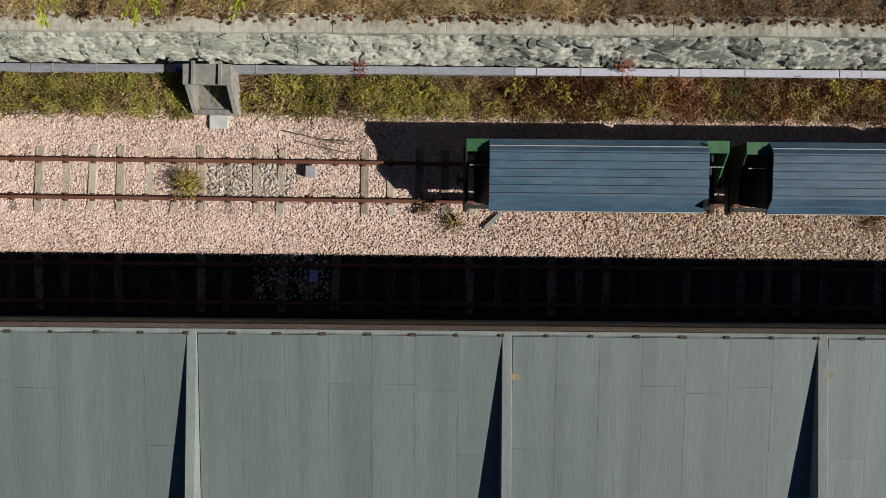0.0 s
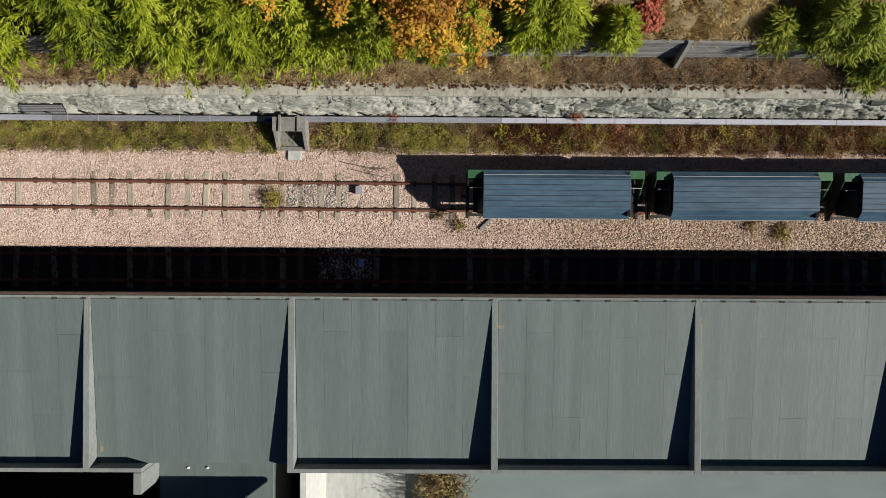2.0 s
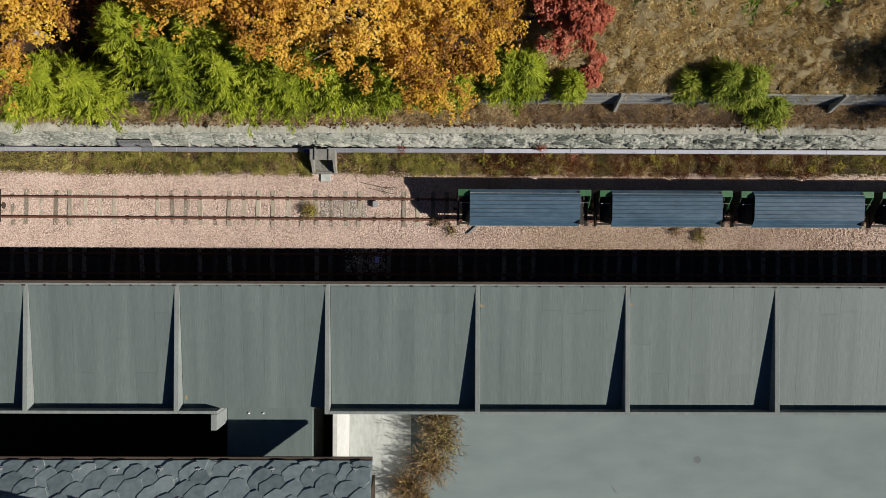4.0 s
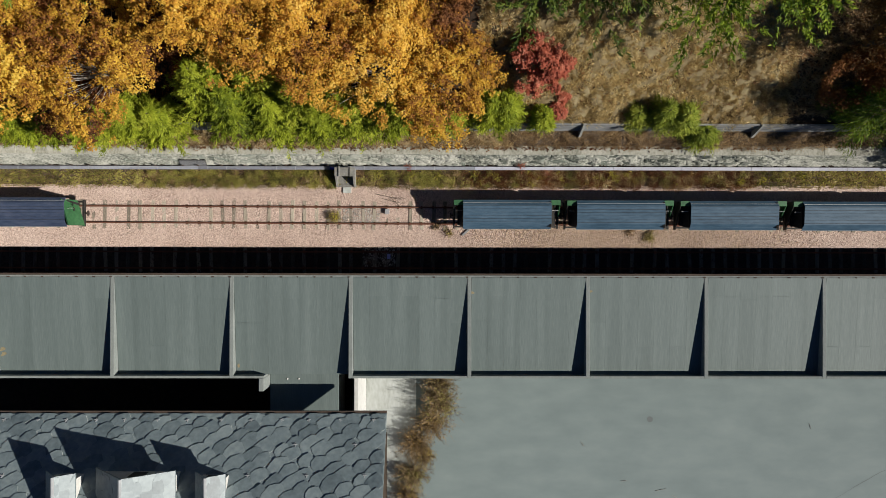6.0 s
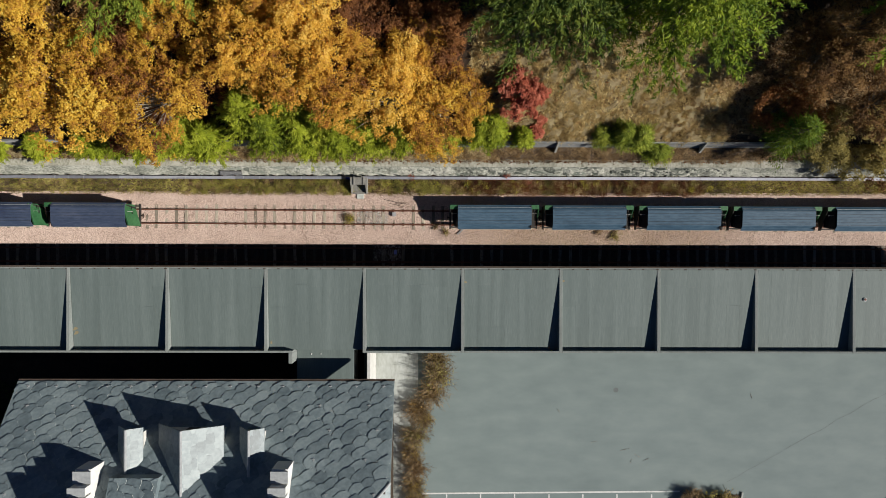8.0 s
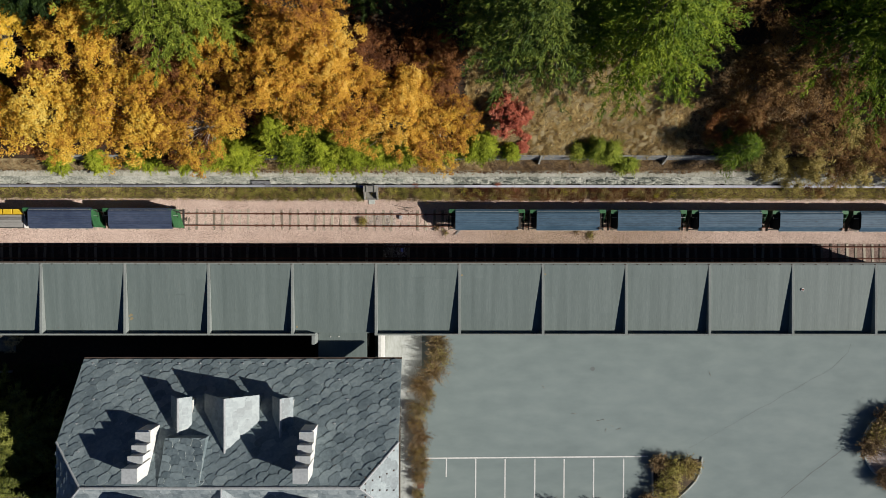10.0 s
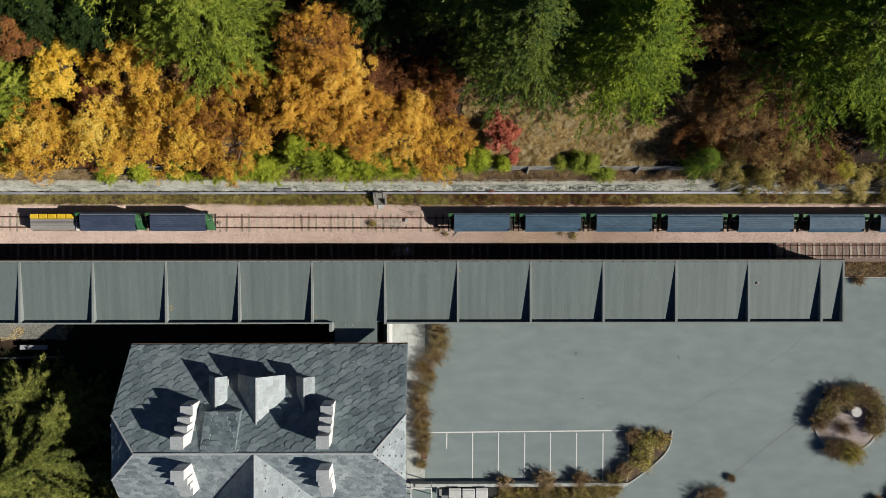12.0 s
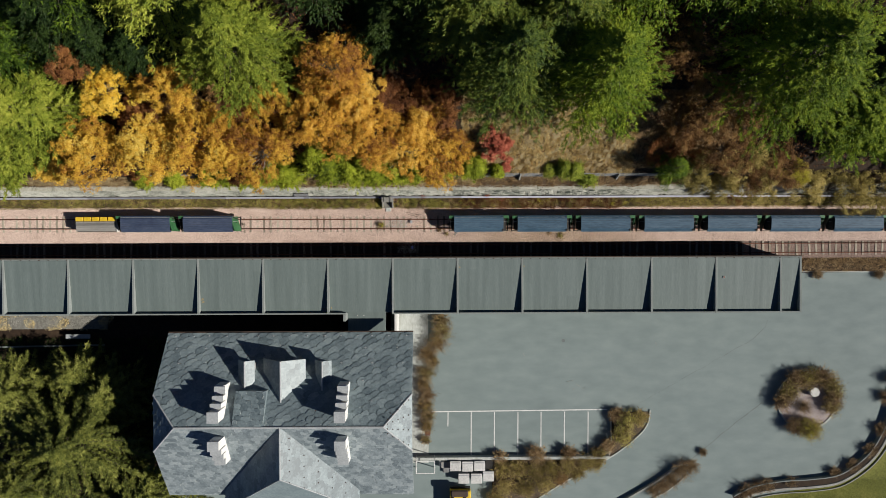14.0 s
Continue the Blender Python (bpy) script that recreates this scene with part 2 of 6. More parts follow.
L = {
    "bright": leafy("bright_yellow_leaves", [(0.40, 0.20, 0.02), (0.66, 0.40, 0.03), (0.80, 0.55, 0.06), (0.87, 0.66, 0.12)]),
    "ochre": leafy("ochre_leaves", [(0.086, 0.042, 0.017), (0.202, 0.105, 0.035), (0.317, 0.182, 0.063), (0.396, 0.252, 0.105)]),
    "gold": leafy("golden_leaves", [(0.229, 0.087, 0.025), (0.535, 0.292, 0.035), (0.735, 0.486, 0.061), (0.813, 0.642, 0.157)]),
    "orange": leafy("orange_leaves", [(0.254, 0.102, 0.029), (0.549, 0.284, 0.039), (0.74, 0.453, 0.058), (0.845, 0.588, 0.137)]),
    "rusty": leafy("rusty_brown_leaves", [(0.08, 0.03, 0.015), (0.20, 0.08, 0.028), (0.34, 0.15, 0.045)]),
    "larch": leafy("larch_needles", [(0.027, 0.058, 0.006), (0.079, 0.139, 0.011), (0.171, 0.245, 0.018), (0.316, 0.384, 0.03)], thin=0.2),
    # larch needles again, darkened for crowns on the side away from the sun
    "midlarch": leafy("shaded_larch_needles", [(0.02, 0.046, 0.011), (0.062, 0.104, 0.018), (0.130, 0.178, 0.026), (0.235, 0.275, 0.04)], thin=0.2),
    "palelarch": leafy("pale_larch_needles", [(0.078, 0.114, 0.012), (0.175, 0.228, 0.024), (0.294, 0.344, 0.04), (0.432, 0.456, 0.07)], thin=0.2),
    "sapling": leafy("young_larch_needles", [(0.099, 0.138, 0.012), (0.216, 0.270, 0.018), (0.352, 0.407, 0.030), (0.496, 0.530, 0.059)], thin=0.2),
    "spruce": leafy("conifer_needles", [(0.046, 0.062, 0.014), (0.13, 0.15, 0.03), (0.252, 0.27, 0.057), (0.39, 0.4, 0.106)], thin=0.2),
    # dark green needles, deepened further for trees standing in shade
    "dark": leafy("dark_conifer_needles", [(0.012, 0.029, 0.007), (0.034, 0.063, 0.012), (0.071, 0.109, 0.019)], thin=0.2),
    "red": leafy("red_leaves", [(0.20, 0.04, 0.025), (0.48, 0.13, 0.075), (0.66, 0.29, 0.19)]),
    "weed": leafy("weeds", [(0.111, 0.104, 0.029), (0.286, 0.267, 0.065), (0.481, 0.436, 0.111), (0.650, 0.572, 0.221)]),
    "drygrass": leafy("dry_grass", [(0.244, 0.162, 0.069), (0.542, 0.416, 0.192), (0.749, 0.615, 0.328), (0.862, 0.751, 0.459)]),
    "brownweed": leafy("brown_weeds", [(0.101, 0.063, 0.038), (0.240, 0.152, 0.076), (0.405, 0.278, 0.139), (0.557, 0.417, 0.240)]),
    "shrub": leafy("autumn_shrub_leaves", [(0.12, 0.10, 0.03), (0.29, 0.235, 0.065), (0.46, 0.37, 0.115), (0.60, 0.49, 0.19)]),
    "orangeleaf": leafy("orange_brown_leaves", [(0.122, 0.064, 0.017), (0.275, 0.162, 0.034), (0.421, 0.281, 0.055), (0.474, 0.391, 0.093)]),
    "yellowleaf": leafy("yellow_leaves", [(0.26, 0.23, 0.025), (0.50, 0.45, 0.05), (0.64, 0.58, 0.10)]),
    "grassgreen": leafy("green_tuft", [(0.06, 0.12, 0.02), (0.15, 0.27, 0.04), (0.25, 0.38, 0.06)]),
    "lawn": leafy("lawn_blades", [(0.10, 0.12, 0.025), (0.20, 0.22, 0.05), (0.32, 0.33, 0.09)]),
}


# ---- mesh helpers ----
def mesh(name, verts, faces, material):
    me = bpy.data.meshes.new(name)
    me.from_pydata([tuple(v) for v in verts], [], [tuple(f) for f in faces])
    me.materials.append(material)
    return me


def fast_mesh(name, verts, faces, material):
    """verts (n, 3) and faces (m, k) arrays, all faces with k corners."""
    me = bpy.data.meshes.new(name)
    verts, faces = np.asarray(verts, dtype=np.float32), np.asarray(faces, dtype=np.int32)
    m, k = faces.shape
    me.vertices.add(len(verts))
    me.vertices.foreach_set("co", verts.ravel())
    me.loops.add(m * k)
    me.loops.foreach_set("vertex_index", faces.ravel())
    me.polygons.add(m)
    me.polygons.foreach_set("loop_start", np.arange(0, m * k, k, dtype=np.int32))
    me.update(calc_edges=True)
    me.materials.append(material)
    return me


def thing(name, x, y, z, label, category, group="", kind=""):
    ob = new(name)
    ob.location = (x, y, z)
    return tagged(ob, label, category, group, kind)


def solid(name, me, parent=None, label="", at=(0, 0, 0), kind="", category="", group=""):
    ob = new(name, me)
    ob.location = at
    ob.parent = parent
    return tagged(ob, label, category, group, kind)


def part(name, bm, material, parent=None, label="", at=(0, 0, 0)):
    """A bmesh as one mesh object under a thing or a part."""
    me = bpy.data.meshes.new(name)
    bm.to_mesh(me)
    bm.free()
    me.materials.append(material)
    return solid(name, me, parent, label, at)


def block(bm, x0, x1, y0, y1, z0, z1, bevel=0.0):
    r = bmesh.ops.create_cube(bm, size=1)
    for v in r["verts"]:
        v.co = Vector(((x0 + x1) / 2 + v.co.x * (x1 - x0), (y0 + y1) / 2 + v.co.y * (y1 - y0), (z0 + z1) / 2 + v.co.z * (z1 - z0)))
    if bevel:
        edges = list({e for v in r["verts"] for e in v.link_edges})
        bmesh.ops.bevel(bm, geom=edges, offset=bevel, segments=1, affect="EDGES")
    return bm


def blocks(*boxes, bevel=0.0):
    bm = bmesh.new()
    for b in boxes:
        block(bm, *b, bevel=bevel)
    return bm


def prism(bm, outline, axis, a, b):
    """Pulls an outline of (u, v) pairs along axis x or y from a to b; u, v are (y, z) for x and (x, z) for y."""
    put = (lambda u, v, w: (w, u, v)) if axis == "x" else (lambda u, v, w: (u, w, v))
    p = [bm.verts.new(put(u, v, a)) for u, v in outline]
    q = [bm.verts.new(put(u, v, b)) for u, v in outline]
    n = len(outline)
    bm.faces.new(p)
    bm.faces.new(q[::-1])
    for i in range(n):
        bm.faces.new((p[(i + 1) % n], p[i], q[i], q[(i + 1) % n]))
    bmesh.ops.recalc_face_normals(bm, faces=bm.faces)
    return bm


def rod(bm, p, q, r0, r1, sides=6):
    p, q = Vector(p), Vector(q)
    turn = (q - p).to_track_quat("Z", "Y").to_matrix()
    rings = []
    for c, r in ((p, r0), (q, r1)):
        rings.append([bm.verts.new(c + turn @ Vector((r * math.cos(2 * math.pi * k / sides), r * math.sin(2 * math.pi * k / sides), 0))) for k in range(sides)])
    for k in range(sides):
        bm.faces.new((rings[0][k], rings[0][(k + 1) % sides], rings[1][(k + 1) % sides], rings[1][k]))
    bm.faces.new(rings[0][::-1])
    bm.faces.new(rings[1])
    return bm


RNG = np.random.default_rng(7)


def unit(v):
    return v / np.maximum(np.linalg.norm(v, axis=-1, keepdims=True), 1e-9)


def leaf_cloud(points, size, spread=0.35, up=0.4, sunny=0.0, face=0.0):
    """Small pointed leaves at points, one triangle each; sunny turns them towards the light, as leaves grow; face: the way that each one faces."""
    n = len(points)
    s = size * RNG.uniform(0.6, 1.4, (n, 1))
    a = unit(RNG.normal(size=(n, 3)) * (1, 1, 0.6))
    nrm = unit(RNG.normal(size=(n, 3)) * 0.42 + (0, 0, up) + np.array(SUN) * sunny + face)
    b = unit(np.cross(nrm, a))
    a = unit(np.cross(b, nrm))
    v = np.stack([points - a * s * 0.62, points + a * s * 0.42 + b * s * spread * 1.3, points + a * s * 0.3 - b * s * spread * 1.3], 1).reshape(-1, 3)
    return v, np.arange(3 * n).reshape(-1, 3)


def blades(roots, ways, length, width, bent=False, face=None):
    """Tapering sprays or grass blades: root points, unit ways, lengths; one triangle each, or two when bent; face: the way that each one faces."""
    n = len(roots)
    ln = (np.asarray(length) * np.ones(n))[:, None]
    w = (np.asarray(width) * np.ones(n))[:, None]
    side = unit(np.cross(ways, RNG.normal(size=(n, 3)) * 0.4 + ((0, 0, 1.0) if face is None else face)))
    tip = roots + ways * ln + np.array((0, 0, -0.14)) * ln
    if not bent:
        v = np.stack([roots - side * w * 0.5, roots + side * w * 0.5, tip], 1).reshape(-1, 3)
        return v, np.arange(3 * n).reshape(-1, 3)
    mid = roots + ways * ln * 0.42 + (0, 0, 0.05) * ln
    v = np.stack([roots, mid - side * w * 0.5, tip, mid + side * w * 0.5], 1).reshape(-1, 3)
    i = np.arange(n)[:, None] * 4
    return v, np.concatenate([i + (0, 3, 1), i + (1, 3, 2)], 1).reshape(-1, 3)


def joined(pairs):
    vs, fs, n = [], [], 0
    for v, f in pairs:
        vs.append(v)
        fs.append(f + n)
        n += len(v)
    return np.concatenate(vs), np.concatenate(fs)


# ---- the lie of the land ----
PROFILE_Y = [-400, -60, -34, -3.9, -3.0, -1.95, 3.9, 4.6, 5.0, 5.04, 5.95, 6.0, 6.25, 7.12, 7.28, 8.1, 12.0, 20.0, 34.0, 70.0, 400.0]
PROFILE_Z = [-6.0, -2.6, -2.05, -2.0, -0.3, -0.12, -0.1, 0.15, 0.25, 0.2, 0.2, 1.2, 1.28, 1.88, 3.2, 3.6, 5.4, 10.2, 19.5, 44.0, 150.0]


def land(x, y):
    return np.interp(y, PROFILE_Y, PROFILE_Z)


# ---- ground ----
def strip(name, xs, ys, height, material, label, lift=0.0, rough=0.0, category="ground"):
    """A sheet over the grid of xs and ys that follows height(x, y)."""
    gx, gy = np.meshgrid(xs, ys)
    gz = height(gx, gy) + lift + RNG.normal(size=gx.shape) * rough
    v = np.stack([gx, gy, gz], -1).reshape(-1, 3)
    a, b = len(ys), len(xs)
    i = (np.arange(a - 1)[:, None] * b + np.arange(b - 1)[None, :]).ravel()
    ob = solid(name, fast_mesh(name, v, np.stack([i, i + 1, i + b + 1, i + b], 1), material), None, label, kind="structure", category=category)
    return ob


edges_x = np.concatenate([[-3000, -600, -200], np.arange(-110, 111, 4.0), [200, 600, 3000]])
edges_y = np.array(sorted(set([-3000.0] + PROFILE_Y + list(np.arange(8.1, 40, 2.5)) + list(np.arange(-34, -4, 5.0)) + [3000.0])))
strip("ground", edges_x, edges_y, land, M["hill"], "brown forest floor and soil rising to the woods, coloured dark for the trees' shade")
flat = lambda z: (lambda x, y: 0 * x + z)
strip("road", np.append(np.arange(-6.2, 60, 4.0), 62.0), np.array([-60, -45, -36, -30, -24, -18, -12, -8.2, -3.95]), flat(-1.95), M["asphalt"], "worn grey asphalt of the car park", category="road")
strip("road", np.arange(-31.0, -6.1, 2.48), np.array([-60, -45, -36, -30, -26.2]), flat(-1.96), M["asphalt"], "worn grey asphalt behind the house", category="road")
strip("ballast_bed", np.arange(-80, 80.1, 0.25), np.array([-0.2, 0.1, 0.4, 0.7, 1.0, 1.3, 1.6, 1.9, 2.2, 2.5, 2.8, 3.1, 3.4, 3.65, 3.85]), flat(-0.02), M["ballast"], "pinkish crushed stone ballast between the tracks", rough=0.012)
# bed coloured for the shadow up to x 34, for sunlight beyond
strip("ballast_bed", np.arange(-80, 34.1, 0.5), np.array([-2.15, -1.9, -1.5, -1.0, -0.6, -0.2]), flat(-0.03), M["shaded_ballast"], "brown ballast under the running line, coloured dark for the gallery's shade", rough=0.01)
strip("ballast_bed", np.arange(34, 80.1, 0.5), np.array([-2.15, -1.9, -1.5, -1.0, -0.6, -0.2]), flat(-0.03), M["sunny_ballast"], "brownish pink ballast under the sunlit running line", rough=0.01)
strip("verge", np.arange(-80, 80.1, 0.5), np.array([3.8, 4.1, 4.4, 4.7, 5.03]), land, M["soil"], "soil strip with weeds at the wall's foot", lift=0.06, rough=0.02)
strip("bank", np.arange(4, 80.1, 0.5), np.array([6.22, 6.45, 6.7, 6.9, 7.11]), land, M["soil"], "dark brown bank above the stone wall", lift=0.03, rough=0.03)
strip("bank", np.arange(-80, 4.1, 0.5), np.array([6.22, 6.45, 6.7, 6.9, 7.11]), land, M["meadow"], "brown bank above the stone wall", lift=0.03, rough=0.03)
strip("meadow", np.arange(3, 20, 0.3), np.arange(7.3, 14.6, 0.28), land, M["meadow"], "straw-coloured meadow on the slope", lift=0.06, rough=0.1)
strip("paving", np.arange(-5.26, -1.5, 0.42), np.array([-26.0, -20, -14, -11, -8.9, -4.2]), flat(-1.93), M["pad"], "pale concrete paving beside the house", category="paving")
strip("verge", np.arange(-64.0, -38.0, 1.0), np.array([-10.1, -9.4, -8.7, -8.0]), flat(-1.5), M["gravel"], "stony sunlit ground beside the covered way", rough=0.08)
strip("lawn", np.arange(28.0, 80.0, 2.0), np.array([-60, -45, -38, -34.0]), flat(-1.90), M["lawn"], "green lawn past the kerb", category="lawn")


# ---- loose ballast stones ----
def stones(name, n, box, size, material, label, z=0.0, keep=None):
    """Angular stones, eight triangles each, lying loose on the bed."""
    x0, x1, y0, y1 = box
    c = np.stack([RNG.uniform(x0, x1, n), RNG.uniform(y0, y1, n), np.zeros(n)], 1)
    if keep is not None:
        c = c[keep(c[:, 0], c[:, 1])]
        n = len(c)
    s = size * RNG.uniform(0.6, 1.35, (n, 1))
    a = RNG.uniform(0, 2 * math.pi, n)
    q = np.stack([np.cos(a), np.sin(a), 0 * a], 1)
    r = np.stack([-np.sin(a), np.cos(a), 0 * a], 1)
    w = RNG.uniform(0.45, 0.8, (n, 1))
    j = lambda: RNG.normal(size=(n, 3)) * 0.12 * s
    top = np.array((0, 0, 1.0)) * s * RNG.uniform(0.25, 0.5, (n, 1))
    v = np.stack([c + q * s * 0.6 + j(), c + r * s * w * 0.6 + j(), c - q * s * 0.6 + j(), c - r * s * w * 0.6 + j(),
                  c + q * s * 0.25 + top + j(), c - q * s * 0.2 + top + j()], 1)
    v[:, :, 2] += z
    i = np.arange(n)[:, None] * 6
    f = np.concatenate([i + t for t in ((0, 1, 4), (1, 5, 4), (1, 2, 5), (2, 3, 5), (3, 4, 5), (3, 0, 4))], 1).reshape(-1, 3)
    return solid(name, fast_mesh(name, v.reshape(-1, 3), f, material), None, label, kind="stuff", category="stones")


GAUGE_C = lambda x: 1.86 - 0.003 * (x + 6)
off_sleeper = lambda x, y: ~((np.abs(((x + 0.378) % 0.757) - 0.378) < 0.13) & (np.abs(y - GAUGE_C(x)) < 0.66) & (RNG.uniform(size=len(x)) < 0.85))
thinning = lambda x, y: off_sleeper(x, y) & (RNG.uniform(size=len(x)) < np.clip(1 - (np.abs(x) - 14) / 14, 0.12, 1))
tan_east = lambda x, y: RNG.uniform(size=len(x)) < np.clip((x - 0.5) / 7, 0, 1) * np.clip(1 - (x - 13) / 12, 0, 1)
stones("ballast_stones", 16000, (0, 25, -0.25, 1.3), 0.062, M["tanstone"], "loose tan crushed stones", z=0.012, keep=tan_east)
stones("ballast_stones", 112000, (-52, 52, -0.25, 3.75), 0.05, M["stone"], "loose pinkish crushed stones of the siding", keep=thinning)
stones("ballast_stones", 520, (-6.6, -4.2, 1.4, 2.3), 0.065, M["palestone"], "pale grey stones packed between the sleepers", z=0.02, keep=off_sleeper)
stones("ballast_stones", 420, (-5.3, -3.2, -1.45, -0.2), 0.07, M["palestone"], "pale stones scattered on the running line", z=0.02)
# loose stones in the same shadow colour
stones("ballast_stones", 9000, (-20, 20, -1.9, -0.25), 0.08, M["shaded_ballast"], "ballast stones coloured dark for the gallery's shade")


# ---- tracks ----
def rail_mesh(length):
    half = [(0.0, 0.0), (0.055, 0.0), (0.055, 0.012), (0.012, 0.03), (0.012, 0.095), (0.032, 0.105), (0.032, 0.135), (0.024, 0.14)]
    outline = half[1:] + [(-u, v) for u, v in half[:0:-1]]
    bm = prism(bmesh.new(), outline, "x", -length / 2, length / 2)
    me = bpy.data.meshes.new("rail")
    bm.to_mesh(me)
    bm.free()
    me.materials.append(M["rust"])
    return me


def sleeper_mesh(k, wood):
    bm = blocks((-0.115, 0.115, -0.92, 0.92, -0.12, 0.0), bevel=0.015)
    bmesh.ops.subdivide_edges(bm, edges=[e for e in bm.edges if e.calc_length() > 1], cuts=3)
    for v in bm.verts:
        v.co += noise.noise_vector(v.co * 3 + Vector((k * 7, 0, 0))) * 0.022 * Vector((1, 1, 0.4))
    me = bpy.data.meshes.new("sleeper")
    bm.to_mesh(me)
    bm.free()
    me.materials.append(M[wood])
    return me


SLEEPERS = [sleeper_mesh(k, "sleeper") for k in range(5)]
SHADED = [sleeper_mesh(k, "shaded_sleeper") for k in range(5)]
BOLT = bpy.data.meshes.new("chair_plate")
bmx = blocks((-0.06, 0.06, -0.11, 0.11, 0.0, 0.02), (-0.03, 0.03, 0.062, 0.1, 0.02, 0.055), (-0.03, 0.03, -0.1, -0.062, 0.02, 0.055))
bmx.to_mesh(BOLT)
bmx.free()
BOLT.materials.append(M["rust"])
RAIL = rail_mesh(150)


def track(y, angle, label, sink):
    t = thing("railway_track", 0, y, 0.0, label, "railway track", "railway tracks", "structure")
    t.rotation_euler = (0, 0, angle)
    for s in (-0.53, 0.53):
        solid("rail", RAIL, t, "rusty brown steel rail", (0, s, 0.03))
    for k in range(-98, 99):
        # sleepers inside the cast shadow take the darkened copy
        o = solid("sleeper", (SHADED if y < 0 and k < 48 else SLEEPERS)[(k * 7) % 5], t, "", (k * 0.757 + random.uniform(-0.04, 0.04), random.uniform(-0.04, 0.04), 0.028 + random.uniform(-sink, 0.004)))
        o.rotation_euler = (0, 0, random.uniform(-0.05, 0.05))
        if y < 0:
            o.scale = (1, 0.86, 1)
        if abs(k) < 23:
            for s in (-0.53, 0.53):
                solid("chair_plate", BOLT, t, "", (k * 0.757, s, 0.03))
    return t


track(GAUGE_C(0), -0.003, "rusty metre-gauge siding on old oak sleepers half buried in ballast", 0.055)
track(-1.03, 0.0, "shaded running line with rusty rails on grey sleepers", 0.015)


# ---- stone retaining wall with coping ----
def wall_face(x, f):
    """A point of the sloping wall face; f from foot 0 to top 1."""
    return (x, 5.06 + 0.66 * f, 0.22 + 1.0 * f)


gx = np.concatenate([np.arange(-80, -21, 0.25), np.arange(-21, 22, 0.05), np.arange(22, 80.1, 0.25)])
gf = np.linspace(0, 1, 26)
vs = []
for f in gf:
    for x in gx:
        p = wall_face(x, f)
        rugged = 1.0 + 0.9 * min(1.0, max(0.0, (x + 1) / 5))
        d = 0.07 * noise.noise(Vector((x * 0.9, f * 3, 0))) + rugged * (0.075 * noise.noise(Vector((x * 1.9, f * 5, 5))) + 0.035 * noise.noise(Vector((x * 4.5 - f * 3, f * 9, 2))) + 0.028 * noise.noise(Vector((x * 11, f * 15, 8))))
        d += 0.022 * noise.noise(Vector((x * 19, f * 22, 3)))
        crevice = max(0.0, 1 - abs(noise.noise(Vector((x * 0.9 - f * 0.8, f * 2.6, 4)))) / 0.035) + 0.4 * max(0.0, 1 - abs(noise.noise(Vector((x * 2.2, f * 3.1 + x * 0.4, 9)))) / 0.06)
        d -= 0.085 * min(1.0, crevice) * (0.6 + 0.4 * rugged)
        vs.append((p[0], p[1] - d * 0.8, p[2] + d * 0.55))
nb = len(gx)
ii = (np.arange(len(gf) - 1)[:, None] * nb + np.arange(nb - 1)[None, :]).ravel()
retaining_wall = solid("retaining_wall", fast_mesh("retaining_wall", np.array(vs), np.stack([ii, ii + 1, ii + nb + 1, ii + nb], 1), M["mortar"]), None,
                       "sloping retaining wall of green-grey rubble set in pale mortar", kind="structure", category="wall")
core = solid("retaining_wall_core", mesh("core", [(-80, 5.2, 0.1), (80, 5.2, 0.1), (80, 5.95, 0.1), (-80, 5.95, 0.1), (-80, 5.78, 1.1), (80, 5.78, 1.1), (80, 5.95, 1.1), (-80, 5.95, 1.1)],
             [(0, 1, 5, 4), (2, 3, 7, 6), (4, 5, 6, 7), (0, 3, 2, 1), (0, 4, 7, 3), (1, 2, 6, 5)], M["mortar"]), retaining_wall, "")
for k in range(-27, 27):
    w = 3.0
    bm = blocks((k * w + 0.002, (k + 1) * w - 0.002, 5.66, 6.24, 1.05, 1.27 + random.uniform(-0.012, 0.012)), bevel=0.012)
    part("coping_slab", bm, M["coping"], retaining_wall, "pale grey concrete coping slab")

# ---- grey timber trough along the wall's foot ----
trough = thing("cable_trough", 0, 4.87, 0.3, "grey-blue weathered plank trough along the wall's foot", "cable trough", kind="structure")
x = -80.0
while x < 80:
    ln = random.choice((2.2, 4.4, 4.4, 4.5))
    part("lid", blocks((x + 0.01, x + ln - 0.01, -0.105, 0.105, 0.16, 0.20 + random.uniform(0, 0.012)), bevel=0.006), M["palelid" if x > -0.5 else "trough"], trough)
    part("trough_side", blocks((x, x + ln, -0.09, 0.09, -0.15, 0.158)), M["trough"], trough)
    for q in range(2):
        part("clamp", blocks((x + 0.6 + q * 1.2, x + 0.64 + q * 1.2, -0.115, 0.115, 0.12, 0.217)), M["steel"], trough)
    x += ln


for k in range(34):
    xq = -3.2 - k * 1.38 + random.uniform(-0.25, 0.25)
    part("post", blocks((xq - 0.03, xq + 0.03, 0.12, 0.17, -0.1, 0.42 + random.uniform(-0.06, 0.08))), M["iron"], trough, "short iron post behind the trough")
grille = thing("wall_grille", -16.1, 5.21, 0.55, "dark iron drain grille set in the stone wall", "grille")
bm = blocks((-0.8, 0.8, -0.26, 0.26, -0.12, 0.06))
part("recess", bm, M["black"], grille)
for k in range(6):
    part("bar", blocks((-0.82, 0.82, -0.25 + k * 0.09, -0.215 + k * 0.09, 0.062, 0.09)), M["steel"], grille)
grille.rotation_euler = (math.atan2(1.0, 0.66), 0, 0)


